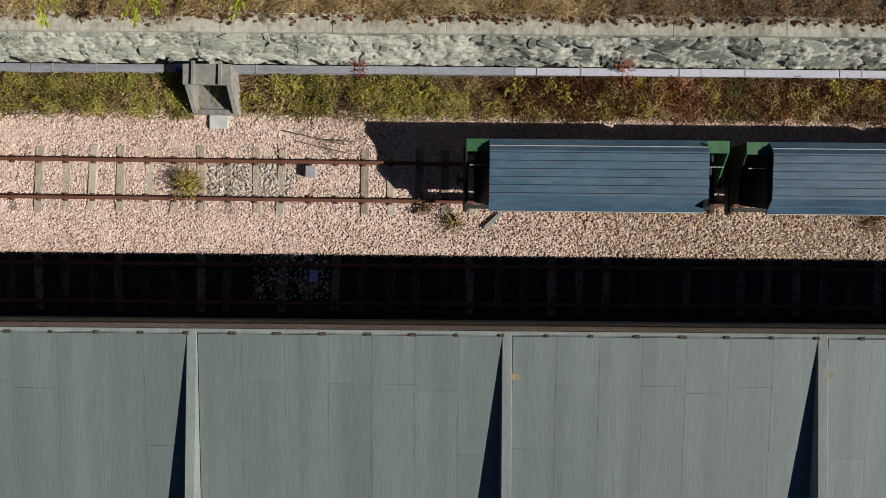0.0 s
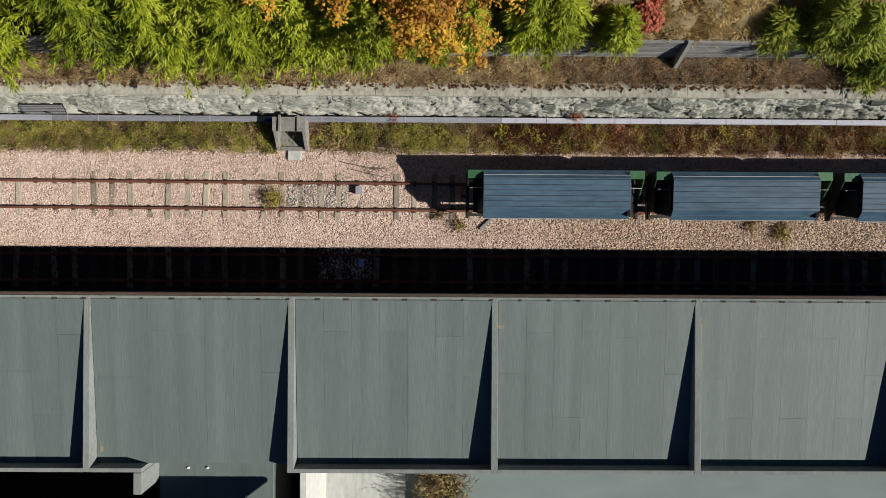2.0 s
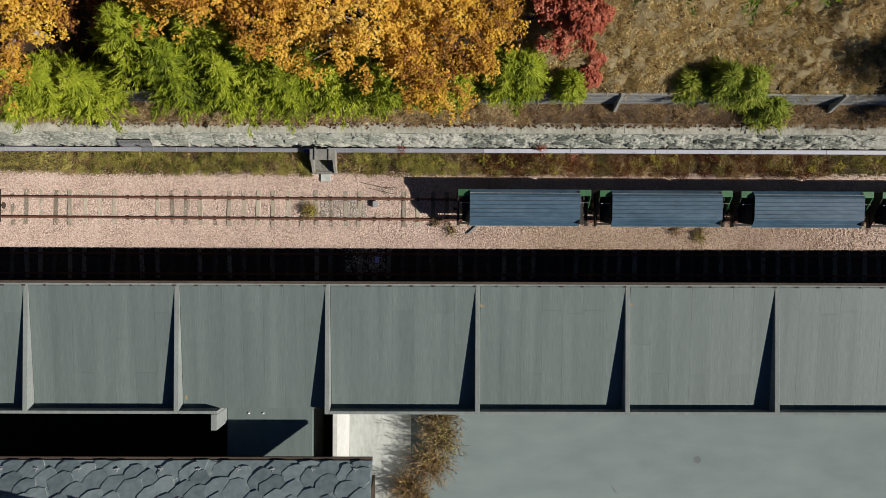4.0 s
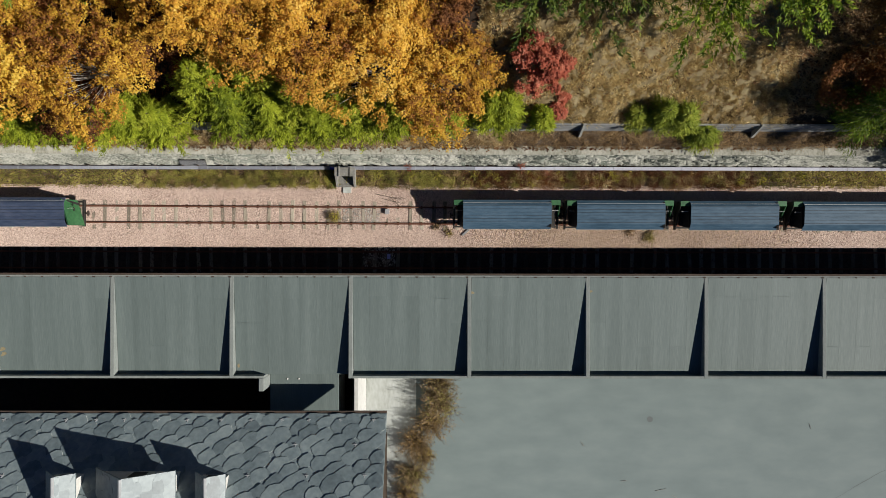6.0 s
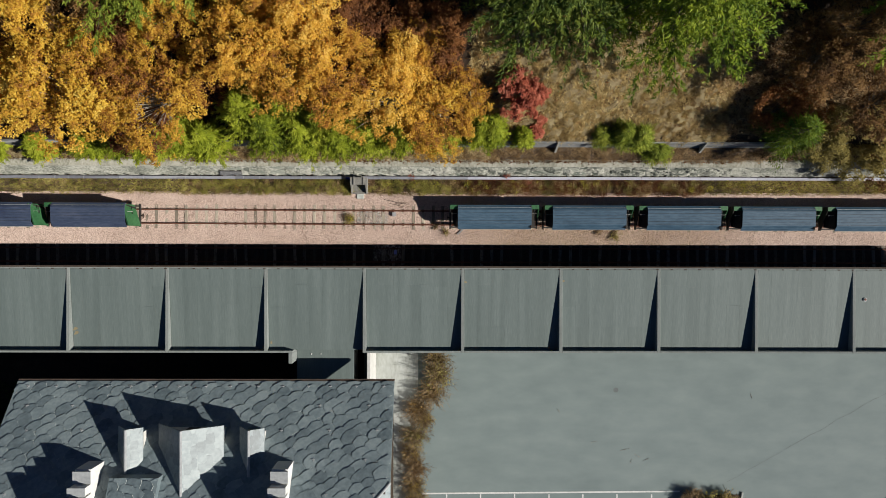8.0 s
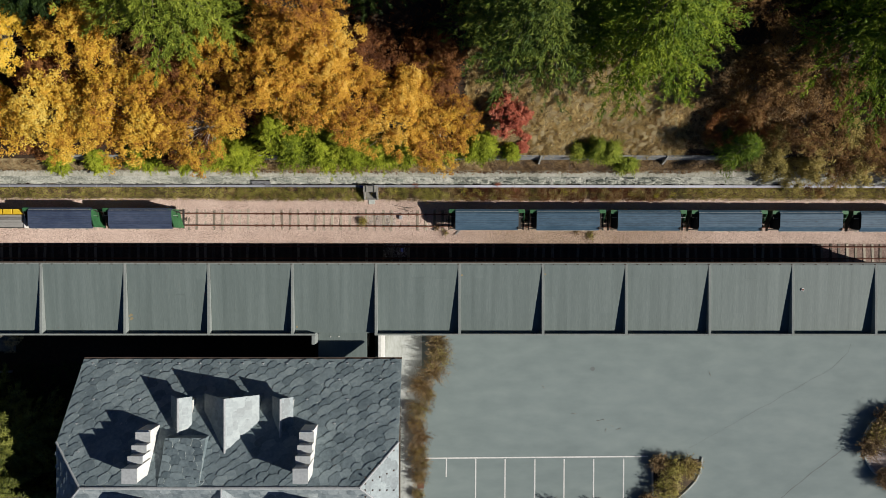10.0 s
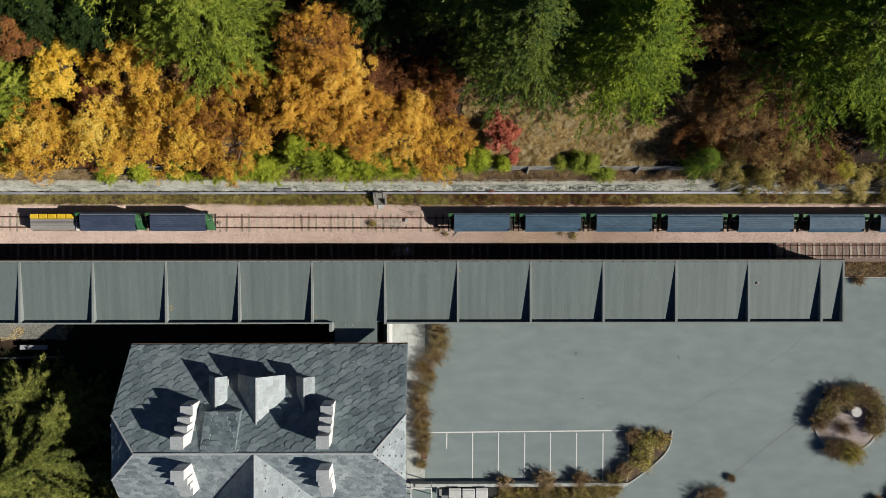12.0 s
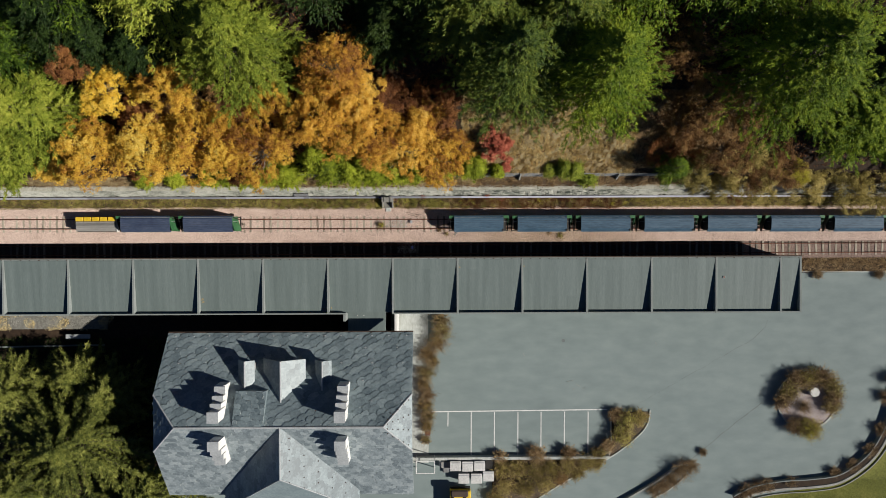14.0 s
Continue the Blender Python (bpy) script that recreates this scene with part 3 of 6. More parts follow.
# ---- concrete catch pit at the wall's foot ----
def catch_pit():
    t = thing("catch_pit", -6.36, 4.3, 0.1, "small open grey concrete catch pit with sloping side walls", "catch pit")
    bm = bmesh.new()
    prism(bm, [(0.52, -0.1), (0.52, 0.95), (0.0, 0.9), (-0.62, 0.22), (-0.62, -0.1)], "x", -0.62, -0.5)
    part("side_wall", bm, M["pitstone"], t)
    bm = bmesh.new()
    prism(bm, [(0.52, -0.1), (0.52, 0.95), (0.0, 0.9), (-0.62, 0.22), (-0.62, -0.1)], "x", 0.5, 0.62)
    part("side_wall", bm, M["pitstone"], t)
    bm = bmesh.new()
    prism(bm, [(0.54, 0.9), (0.54, 1.0), (0.0, 0.98), (0.0, 0.86)], "x", -0.64, 0.64)
    part("cover_slab", bm, M["pitstone"], t, "flat concrete cover slab")
    for s in (-0.36, 0.36):
        part("cover_rib", blocks((s - 0.05, s + 0.05, -0.02, 0.62, 0.985, 1.06), bevel=0.012), M["pitstone"], t, "concrete rib on the cover")
    part("back_wall", blocks((-0.5, 0.5, 0.42, 0.52, -0.1, 0.88)), M["pitstone"], t)
    bm = bmesh.new()
    prism(bm, [(0.42, 0.05), (0.42, 0.1), (-0.6, 0.06), (-0.6, 0.0)], "x", -0.5, 0.5)
    part("floor_slab", bm, M["pitstone"], t)
    part("front_sill", blocks((-0.5, 0.5, -0.62, -0.5, -0.1, 0.16), bevel=0.015), M["pitstone"], t)
    part("spout_apron", blocks((-0.25, 0.3, -1.0, -0.62, -0.14, 0.0), bevel=0.03), M["pad"], t, "pale spill apron")
    part("pipe", rod(bmesh.new(), (-1.0, 0.55, 0.42), (-0.62, 0.5, 0.42), 0.1, 0.1, 12), M["bluemetal"], t, "deep blue pipe end")
    return t


catch_pit()

# ---- small things between the rails ----
sb = thing("signal_box", -3.72, 2.1, 0.0, "small grey metal box beside the rail", "junction box")
part("body", blocks((-0.13, 0.13, -0.15, 0.15, 0.0, 0.24), bevel=0.015), M["steel"], sb)
part("lid", blocks((-0.14, 0.14, -0.16, 0.16, 0.243, 0.265), bevel=0.008), M["steel"], sb)
bb = thing("junction_box", -3.62, -0.8, 0.0, "small blue plastic box between the shaded rails", "junction box")
part("body", blocks((-0.1, 0.1, -0.16, 0.16, 0.0, 0.15), bevel=0.015), M["blue"], bb)
part("lid", blocks((-0.11, 0.11, -0.17, 0.17, 0.153, 0.175), bevel=0.008), M["blue"], bb)
pl = part("plank", blocks((-0.3, 0.3, -0.06, 0.06, 0.0, 0.05), bevel=0.008), M["lattice"])
pl.location, pl.rotation_euler = (1.35, 0.78, 0.05), (0, 0, 0.75)
tagged(pl, "loose weathered board lying on the ballast", "board")


# ---- covered way with ribbed flat roof ----
BAY, RIB0, ZR = 7.0, 1.3, 4.29
NY, SY = -1.9, -7.95
gallery = thing("gallery", 0, 0, 0, "long covered way with a grey-green ribbed roof", "covered way", kind="structure")
roof_z = lambda y: ZR - 0.02 - 0.60 * (NY - 0.1 - y) / 5.6


def sheet_mesh(w, ln, drop):
    """A roofing strip, w wide, ln long down the slope."""
    bm = bmesh.new()
    block(bm, 0.002, w - 0.002, -ln + 0.002, -0.002, 0.0, 0.012)
    for v in bm.verts:
        v.co.z += v.co.y * drop
    me = bpy.data.meshes.new("roofing_sheet")
    bm.to_mesh(me)
    bm.free()
    me.materials.append(M["roofing"])
    return me


def roof_bay(x0, width, south):
    ys = -7.81 if not south else south
    bm = bmesh.new()
    prism(bm, [(NY - 0.08, ZR - 0.03), (ys, roof_z(ys) - 0.014), (ys, roof_z(ys) - 0.25), (NY - 0.08, ZR - 0.3)], "x", x0 + 0.24, x0 + width)
    panel = part("roof_panel", bm, M["rib"], gallery, "sloping roof panel covered with grey-green sheets")
    n = max(1, round((width - 0.25) / 0.965))
    w = (width - 0.25) / n
    for k in range(n):
        cut = random.choice((1.1, 1.25, 2.55, 2.7, 4.1, 0))
        y = NY - 0.1
        for ln in ([cut] if cut else []) + [(NY - 0.1 - ys) - cut]:
            solid("roofing_sheet", sheet_mesh(w, ln, 0.60 / 5.6), panel, "", (x0 + 0.25 + k * w, y, roof_z(y) + random.uniform(0, 0.003)))
            y -= ln


def rib(x):
    bm = blocks((x, x + 0.23, SY, NY + 0.02, 3.0, ZR), bevel=0.015)
    part("rib", bm, M["rib"], gallery, "raised grey concrete roof rib")


for k in range(-11, 6):
    x0 = RIB0 + BAY * k
    rib(x0)
    wide = BAY if k < 5 else 38.55 - x0
    roof_bay(x0, wide, 0)
    if k == -2:
        part("edge_beam", blocks((x0 + 0.23, x0 + 2.02, -7.95, -7.81, 3.1, ZR - 0.004), bevel=0.01), M["rib"], gallery)
    else:
        part("edge_beam", blocks((x0 + 0.23, x0 + wide, -7.95, -7.81, 3.1, ZR - 0.004), bevel=0.01), M["rib"], gallery)
    part("column", blocks((x0 - 0.03, x0 + 0.26, -7.75, -7.4, -1.97, 3.1), bevel=0.02), M["concrete"], gallery)
    for q in range(7):
        if x0 + q > 38.4:
            break
        part("bracket", blocks((x0 + q + 0.95 - random.choice((0, 0.02)), x0 + q + 1.0 + random.choice((0.02, 0.05, 0.1)), NY - 0.12, NY - 0.05, ZR - 0.03, ZR + 0.012)), M["iron"], gallery)
rib(38.43)
part("column", blocks((38.4, 38.69, -7.75, -7.4, -1.97, 3.0), bevel=0.02), M["concrete"], gallery)
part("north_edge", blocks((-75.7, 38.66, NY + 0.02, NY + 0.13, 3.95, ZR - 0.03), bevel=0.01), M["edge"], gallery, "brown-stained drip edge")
part("kerb", blocks((-75.7, 38.66, NY - 0.07, NY + 0.018, 3.8, ZR - 0.006), bevel=0.01), M["rib"], gallery)
part("back_wall", blocks((-75.7, 38.66, -2.35, -2.0, -2.0, 3.95)), M["concrete"], gallery)
LICHEN = bpy.data.meshes.new("lichen_patch")
bmx = bmesh.new()
bmesh.ops.create_circle(bmx, cap_ends=True, radius=0.09, segments=11)
for v in bmx.verts:
    v.co *= 0.6 + 0.8 * abs(noise.noise(v.co * 30))
    v.co.y *= 1.7
bmx.to_mesh(LICHEN)
bmx.free()
LICHEN.materials.append(M["lichen"])
for x, y in ((1.62, -2.9), (-26.3, -6.3), (-26.25, -6.6), (-12.3, -7.3), (8.62, -2.8)):
    o = solid("lichen_patch", LICHEN, gallery, "ochre lichen spot", (x, y, roof_z(y) + 0.024))
    o.rotation_euler, o.scale = (0.107, 0, x), (1.0 + 0.6 * (x < -20), 1.0 + 0.8 * (x < -20), 1)
vent = part("vent_pipe", rod(bmesh.new(), (30.3, -4.1, 3.7), (30.3, -4.1, 4.14), 0.13, 0.13, 16), M["steel"], gallery, "short round vent pipe")
part("vent_cap", rod(bmesh.new(), (30.3, -4.1, 4.142), (30.3, -4.1, 4.17), 0.09, 0.09, 16), M["rust"], vent)
# lower roof that joins the covered way to the house
part("link_roof", blocks((-10.66, -6.5, -12.0, -7.82, 2.4, 2.7), bevel=0.02), M["roofing"], gallery, "flat link roof towards the house")
part("link_kerb", blocks((-10.98, -10.67, -8.72, -7.96, 2.2, ZR - 0.004), bevel=0.03), M["rib"], gallery)
part("link_wall", blocks((-10.6, -6.7, -12.0, -8.2, -1.97, 2.39)), M["concrete"], gallery)
for x in (-9.6, -8.9):
    part("roof_bolt", rod(bmesh.new(), (x, -8.25, 2.69), (x, -8.25, 2.76), 0.05, 0.04, 8), M["white"], gallery, "small pale bolt head")
side_wall = part("side_wall", blocks((-5.52, -5.27, -12.4, -7.97, -1.97, 2.9), bevel=0.02), M["palewall"])
tagged(side_wall, "pale rendered wall between covered way and house", "wall", kind="structure")


# ---- hopper wagons ----
def hopper(roofmat, label):
    """Origin under the middle at rail height; x along the wagon."""
    t = thing("hopper_wagon", 0, 0, 0.17, label, "wagon", "hopper wagons in the siding")
    roof = bmesh.new()
    out = [(-0.89, 1.86), (-0.55, 2.22), (0.58, 2.30), (0.9, 2.04)]
    prism(roof, out + [(0.9, 1.98), (0.58, 2.24), (-0.55, 2.16), (-0.89, 1.80)], "x", -2.72, 2.72)
    r = part("roof", roof, roofmat, t, "folded sheet roof with seams along it")
    for q in range(-2, 4):
        y = -0.47 + (q + 2) * 0.2
        z = 2.22 + (y + 0.55) * 0.08 / 1.13
        part("seam", blocks((-2.71, 2.71, y - 0.006, y + 0.006, z, z + 0.02)), M["black"], r)
    part("seam", blocks((-2.71, 2.71, 0.70, 0.72, 2.17, 2.225)), M["lead"], r, "pale edge trim")
    part("seam", blocks((-2.71, 2.71, -0.74, -0.725, 1.99, 2.04)), roofmat, r)
    part("drip_edge", blocks((-2.7, 2.7, -0.91, -0.893, 1.8, 1.88)), M["lead"], r, "pale drip edge")
    body = bmesh.new()
    prism(body, [(-2.68, 1.84), (2.68, 1.84), (3.05, 0.98), (2.0, 0.98), (1.3, 0.35), (-1.3, 0.35), (-2.0, 0.98), (-3.05, 0.98)], "y", -0.82, 0.82)
    for v in body.verts:
        v.co.y *= 0.6 + 0.34 * (v.co.z - 0.35) / 1.5
    # black stands for the shade on the body between the wagons
    part("hopper_body", body, M["black"], t, "hopper body coloured black as in shade")
    es = bmesh.new()
    prism(es, [(2.6, 2.16), (2.7, 2.2), (3.12, 1.0), (3.02, 1.0)], "y", -0.8, 0.8)
    navy_end = roofmat is M["navy"]
    if navy_end:
        for v in es.verts:
            v.co.x -= v.co.y * 0.3 - 0.06
    # green where the end is lit, black where the next wagon shades it
    part("end_sheet", es, M["green" if roofmat is M["navy"] else "black"], t, "sloping end sheet")
    for s in (-1, 1):
        x0, x1 = (2.72, 3.3) if s > 0 else (-3.3, -2.72)
        if s < 0 or not navy_end:
            part("end_shelf", blocks((x0, x1, 0.58, 0.9, 2.02, 2.06), bevel=0.01), M["green"], t)
        g = bmesh.new()
        xe = s * 3.28
        tall_end = roofmat is M["navy"] or s < 0
        prism(g, [(0.9, 0.95), (0.9, 2.02), (0.58, 2.02), (-0.25, 1.35), (-0.82, 1.0), (-0.82, 0.95)] if tall_end else [(0.9, 1.1), (0.9, 2.02), (0.58, 2.02), (-0.1, 1.3), (-0.1, 1.1)], "x", xe - 0.02, xe + 0.02)
        if s < 0 or not navy_end:
            # west plate coloured black for its shaded side, east plate green
            part("end_plate", g, M["green" if s > 0 else "black"], t)
        else:
            g.free()
        part("end_beam", blocks((s * 3.27 - 0.06, s * 3.27 + 0.06, -0.85, 0.85, 0.68, 0.94), bevel=0.01), M["black"], t)
        for q in range(4):
            part("step", blocks((s * 3.0 - 0.03, s * 3.0 + 0.03, -0.55 + q * 0.32, -0.33 + q * 0.32, 1.25 + q * 0.15, 1.28 + q * 0.15)), M["black"], t)
        c = part("coupler", rod(bmesh.new(), (s * 3.3, 0, 0.72), (s * 3.5, 0, 0.72), 0.06, 0.05, 8), M["iron"], t)
        part("buffer", rod(bmesh.new(), (s * 3.46, 0, 0.72), (s * 3.5, 0, 0.72), 0.17, 0.17, 12), M["iron"], c)
        for w in (-0.53, 0.53):
            wh = bmesh.new()
            rod(wh, (s * 1.55, w - 0.06, 0.37), (s * 1.55, w + 0.06, 0.37), 0.37, 0.37, 20)
            part("wheel", wh, M["iron"], t)
        part("axle", rod(bmesh.new(), (s * 1.55, -0.7, 0.37), (s * 1.55, 0.7, 0.37), 0.06, 0.06, 8), M["iron"], t)
        part("sole_bar", blocks((-3.2, 3.2, s * 0.72 - 0.05, s * 0.72 + 0.05, 0.72, 0.95)), M["black"], t)
        part("hand_rail", rod(bmesh.new(), (s * 2.78, 0.25, 1.95), (s * 3.2, 0.25, 1.95), 0.009, 0.009, 6), M["white"], t)
    return t


PITCH = 7.02
proto = hopper(M["roofblue"], "covered ballast hopper wagon with blue-grey roof and green ends")
proto.matrix_basis = pose(3.83, GAUGE_C(3.83), 0.17)
for k in range(1, 9):
    xx = 3.83 + PITCH * k
    copy_thing(proto, pose(xx, GAUGE_C(xx), 0.17, rz=random.uniform(-0.15, 0.15)))
proto2 = hopper(M["navy"], "covered ballast hopper wagon with navy roof and green ends")
proto2.matrix_basis = pose(-26.1, GAUGE_C(-26.1), 0.17)
copy_thing(proto2, pose(-33.0, GAUGE_C(-33), 0.17))


def flat_wagon():
    t = thing("flat_wagon", -38.75, GAUGE_C(-38), 0.17, "low flat wagon of grey planks with a row of yellow crates", "wagon")
    part("deck", blocks((-2.3, 2.3, -0.85, 0.85, 0.72, 0.9), bevel=0.01), M["black"], t)
    for q in range(5):
        part("plank", blocks((-2.25, 2.25, -0.8 + q * 0.22, -0.6 + q * 0.22, 1.3 + q * 0.03, 1.36 + q * 0.03), bevel=0.006), M["plank"], t)
    part("load_box", blocks((-2.2, 2.2, -0.78, 0.75, 0.9, 1.3)), M["plank"], t)
    for q in range(5):
        part("crate", blocks((-2.2 + q * 0.9, -1.42 + q * 0.9, 0.32, 0.78, 1.3, 1.62), bevel=0.015), M["yellow"], t, "yellow painted crate")
    part("end_board", blocks((2.3, 2.42, -0.85, 0.85, 0.9, 1.5), bevel=0.01), M["palewall"], t, "cream end board")
    for s in (-1, 1):
        part("axle", rod(bmesh.new(), (s * 1.4, -0.7, 0.37), (s * 1.4, 0.7, 0.37), 0.06, 0.06, 8), M["iron"], t)
        for w in (-0.53, 0.53):
            part("wheel", rod(bmesh.new(), (s * 1.4, w - 0.06, 0.37), (s * 1.4, w + 0.06, 0.37), 0.37, 0.37, 20), M["iron"], t)
    return t


flat_wagon()


# ---- house with slate roof ----
EY, EZ, RY, RZ, SEY = -9.73, 5.6, -18.2, 12.1, -27.0
XW, XE, RXW, RXE, HZ = -29.35, -3.35, -26.55, -6.1, 9.95
house = thing("house", -16.35, -18.2, -2.0, "large dark-walled house with hipped stone-slate roof and white chimneys", "house")
HO = Vector((16.35, 18.2, 2.0))


def hpart(name, verts, faces, material, label="", parent=None):
    me = mesh(name, [Vector(v) + HO for v in verts], faces, material)
    bm = bmesh.new()
    bm.from_mesh(me)
    bmesh.ops.recalc_face_normals(bm, faces=bm.faces)
    bm.to_mesh(me)
    bm.free()
    return solid(name, me, parent or house, label)


def hbox(name, x0, x1, y0, y1, z0, z1, material, label="", parent=None, bevel=0.0):
    bm = blocks((x0, x1, y0, y1, z0, z1), bevel=bevel)
    bmesh.ops.translate(bm, verts=bm.verts, vec=HO)
    return part(name, bm, material, parent or house, label)


hyN, hyS = EY - (HZ - EZ) / (RZ - EZ) * (EY - RY), SEY + (HZ - EZ) / (RZ - EZ) * (RY - SEY)
wx0, wx1, wy0, wy1 = XW + 0.5, XE - 0.5, SEY + 0.6, EY - 2.9
hbox("wall", wx0, wx1, wy0, wy1, -1.97, EZ + 0.3, M["shaded_wall"], "house wall coloured dark for the shade under the eaves")
for q in range(7):
    w = hbox("window", wx0 + 2 + q * 3.5, wx0 + 3.1 + q * 3.5, wy1 - 0.06, wy1 + 0.03, 2.3, 3.9, M["black"], "dark window")
    hbox("sill", wx0 + 1.9 + q * 3.5, wx0 + 3.2 + q * 3.5, wy1 + 0.031, wy1 + 0.12, 2.18, 2.28, M["concrete"], "", w)
for xa in (wx0, wx1):
    hpart("gable_wall", [(xa, wy0, EZ), (xa, wy1, EZ), (xa, hyN, HZ - 0.35), (xa, hyS, HZ - 0.35),
                         (xa + 0.3 * (1 if xa < -16 else -1), wy0, EZ), (xa + 0.3 * (1 if xa < -16 else -1), wy1, EZ), (xa + 0.3 * (1 if xa < -16 else -1), hyN, HZ - 0.35), (xa + 0.3 * (1 if xa < -16 else -1), hyS, HZ - 0.35)],
          [(0, 1, 2, 3), (7, 6, 5, 4), (0, 4, 5, 1), (1, 5, 6, 2), (2, 6, 7, 3), (3, 7, 4, 0)], M["shaded_wall"])
D = 0.22
N_PLANE = [(XW, EY, EZ), (XE, EY, EZ), (XE, hyN, HZ), (RXE, RY, RZ), (RXW, RY, RZ), (XW, hyN, HZ)]
S_PLANE = [(XE, SEY, EZ), (XW, SEY, EZ), (XW, hyS, HZ), (RXW, RY, RZ), (RXE, RY, RZ), (XE, hyS, HZ)]
E_HIP = [(XE, hyN, HZ), (XE, hyS, HZ), (RXE, RY, RZ)]
W_HIP = [(XW, hyS, HZ), (XW, hyN, HZ), (RXW, RY, RZ)]


def slab(name, outline, material, parent=None, label="", depth=D):
    n = len(outline)
    lower = [(x, y, z - depth) for x, y, z in outline]
    return hpart(name, outline + lower, [tuple(range(n)), tuple(range(2 * n - 1, n - 1, -1))] + [(i, i + n, (i + 1) % n + n, (i + 1) % n) for i in range(n)], material, label, parent)


def inside(poly, u, v):
    ok = False
    for (a, b), (c, d) in zip(poly, poly[1:] + poly[:1]):
        if (b > v) != (d > v) and u < (c - a) * (v - b) / (d - b) + a:
            ok = not ok
    return ok


def slates(outline, parent, wide, tall, tilt, count, seed, lap=0.05, stone="slate"):
    """Covers a plane, whose outline begins with its eaves edge, with overlapping rounded slates."""
    rnd = random.Random(seed)
    o = Vector(outline[0])
    u = (Vector(outline[1]) - o).normalized()
    nrm = u.cross(Vector(outline[2]) - o).normalized()
    if nrm.z < 0:
        nrm = -nrm
    v = nrm.cross(u)
    if v.z < 0:
        v = -v
    poly = [((Vector(p) - o).dot(u), (Vector(p) - o).dot(v)) for p in outline]
    umax, vmax = max(p[0] for p in poly), max(p[1] for p in poly)
    umin = min(p[0] for p in poly)
    cosa, sina = math.cos(tilt), math.sin(tilt)
    span = int((umax - umin + vmax) / min(wide, tall)) + 4
    rest_v, rest_f, made = [], [], 0
    shape = [(-0.52, 0.62), (0.52, 0.62), (0.55, -0.16), (0.36, -0.42), (0.02, -0.5), (-0.36, -0.4), (-0.53, -0.16)]
    for i in range(-span, span):
        for j in range(-span, span):
            a = (j + (0.5 if i % 2 else 0)) * wide + rnd.uniform(-0.16, 0.16) * wide
            b = i * tall + rnd.uniform(-0.14, 0.14) * tall + 0.25 * tall * noise.noise(Vector((a * 0.5, i * 0.7, seed)))
            cu, cv = a * cosa - b * sina + umin, a * sina + b * cosa
            if not inside(poly, cu, cv):
                continue
            k = rnd.uniform(0.86, 1.22)
            lift = lap * rnd.uniform(-0.3, 1.0)
            pts = []
            for sx, sy in shape:
                pu, pv = sx * wide * k * rnd.uniform(0.8, 1.18), sy * tall * 1.12 * k * rnd.uniform(0.8, 1.18)
                qu, qv = cu + pu * cosa - pv * sina, cv + pu * sina + pv * cosa
                t = 1.0
                while not inside(poly, cu + (qu - cu) * t, cv + (qv - cv) * t) and t > 0.05:
                    t -= 0.08
                h = 0.012 + (0.62 - sy) * lap + sx * lift
                pts.append(o + u * (cu + (qu - cu) * t) + v * (cv + (qv - cv) * t) + nrm * h)
            n = len(pts)
            c = o + u * cu + v * cv
            low = [p - nrm * 0.07 for p in pts]
            faces = [tuple(range(n - 1, -1, -1))] + [(q, (q + 1) % n, (q + 1) % n + n, q + n) for q in range(n)]
            if made < count and cu > umin + 2:
                me = mesh("slate", [p - c for p in pts + low], faces, M["slate"])
                me.materials.append(M["slate_edge"])
                me.polygons.foreach_set("material_index", [0] + [1] * n)
                solid("slate", me, parent, "", c + HO)
                made += 1
            else:
                s = len(rest_v)
                rest_v += [p + HO for p in pts + low]
                rest_f += [tuple(x + s for x in f) for f in faces]
    if rest_v:
        me = mesh("slate_cover", rest_v, rest_f, M[stone])
        me.materials.append(M["slate_edge"])
        me.polygons.foreach_set("material_index", [int(len(f) == 4) for f in rest_f])
        solid("slate_cover", me, parent, "", kind="stuff")


roofN = slab("roof", N_PLANE, M["slate"], None, "roof slope of big rounded grey slates")
roofS = slab("roof", S_PLANE, M["smallslate"], None, "roof slope of small grey-green slates")
roofE = slab("hip", E_HIP, M["slate"], None, "sunlit half hip of slates")
roofW = slab("hip", W_HIP, M["slate"], None, "shaded half hip of slates")
part("ridge_cap", rod(bmesh.new(), Vector((RXW, RY, RZ)) + HO, Vector((RXE, RY, RZ)) + HO, 0.12, 0.12, 8), M["lead"], house, "pale ridge capping")
for a, b in (((RXE, RY, RZ), (XE, hyN, HZ)), ((RXE, RY, RZ), (XE, hyS, HZ)), ((RXW, RY, RZ), (XW, hyN, HZ)), ((RXW, RY, RZ), (XW, hyS, HZ))):
    part("hip_cap", rod(bmesh.new(), Vector(a) + HO, Vector(b) + HO, 0.09, 0.09, 8), M["lead"], house)
hbox("gutter", XW, XE, EY + 0.003, EY + 0.13, EZ - 0.2, EZ - 0.08, M["iron"], "dark gutter along the eaves")
part("downpipe", rod(bmesh.new(), Vector((XE - 1.0, wy1 + 0.06, EZ - 0.2)) + HO, Vector((XE - 1.0, wy1 + 0.06, -1.9)) + HO, 0.05, 0.05, 8), M["iron"], house)


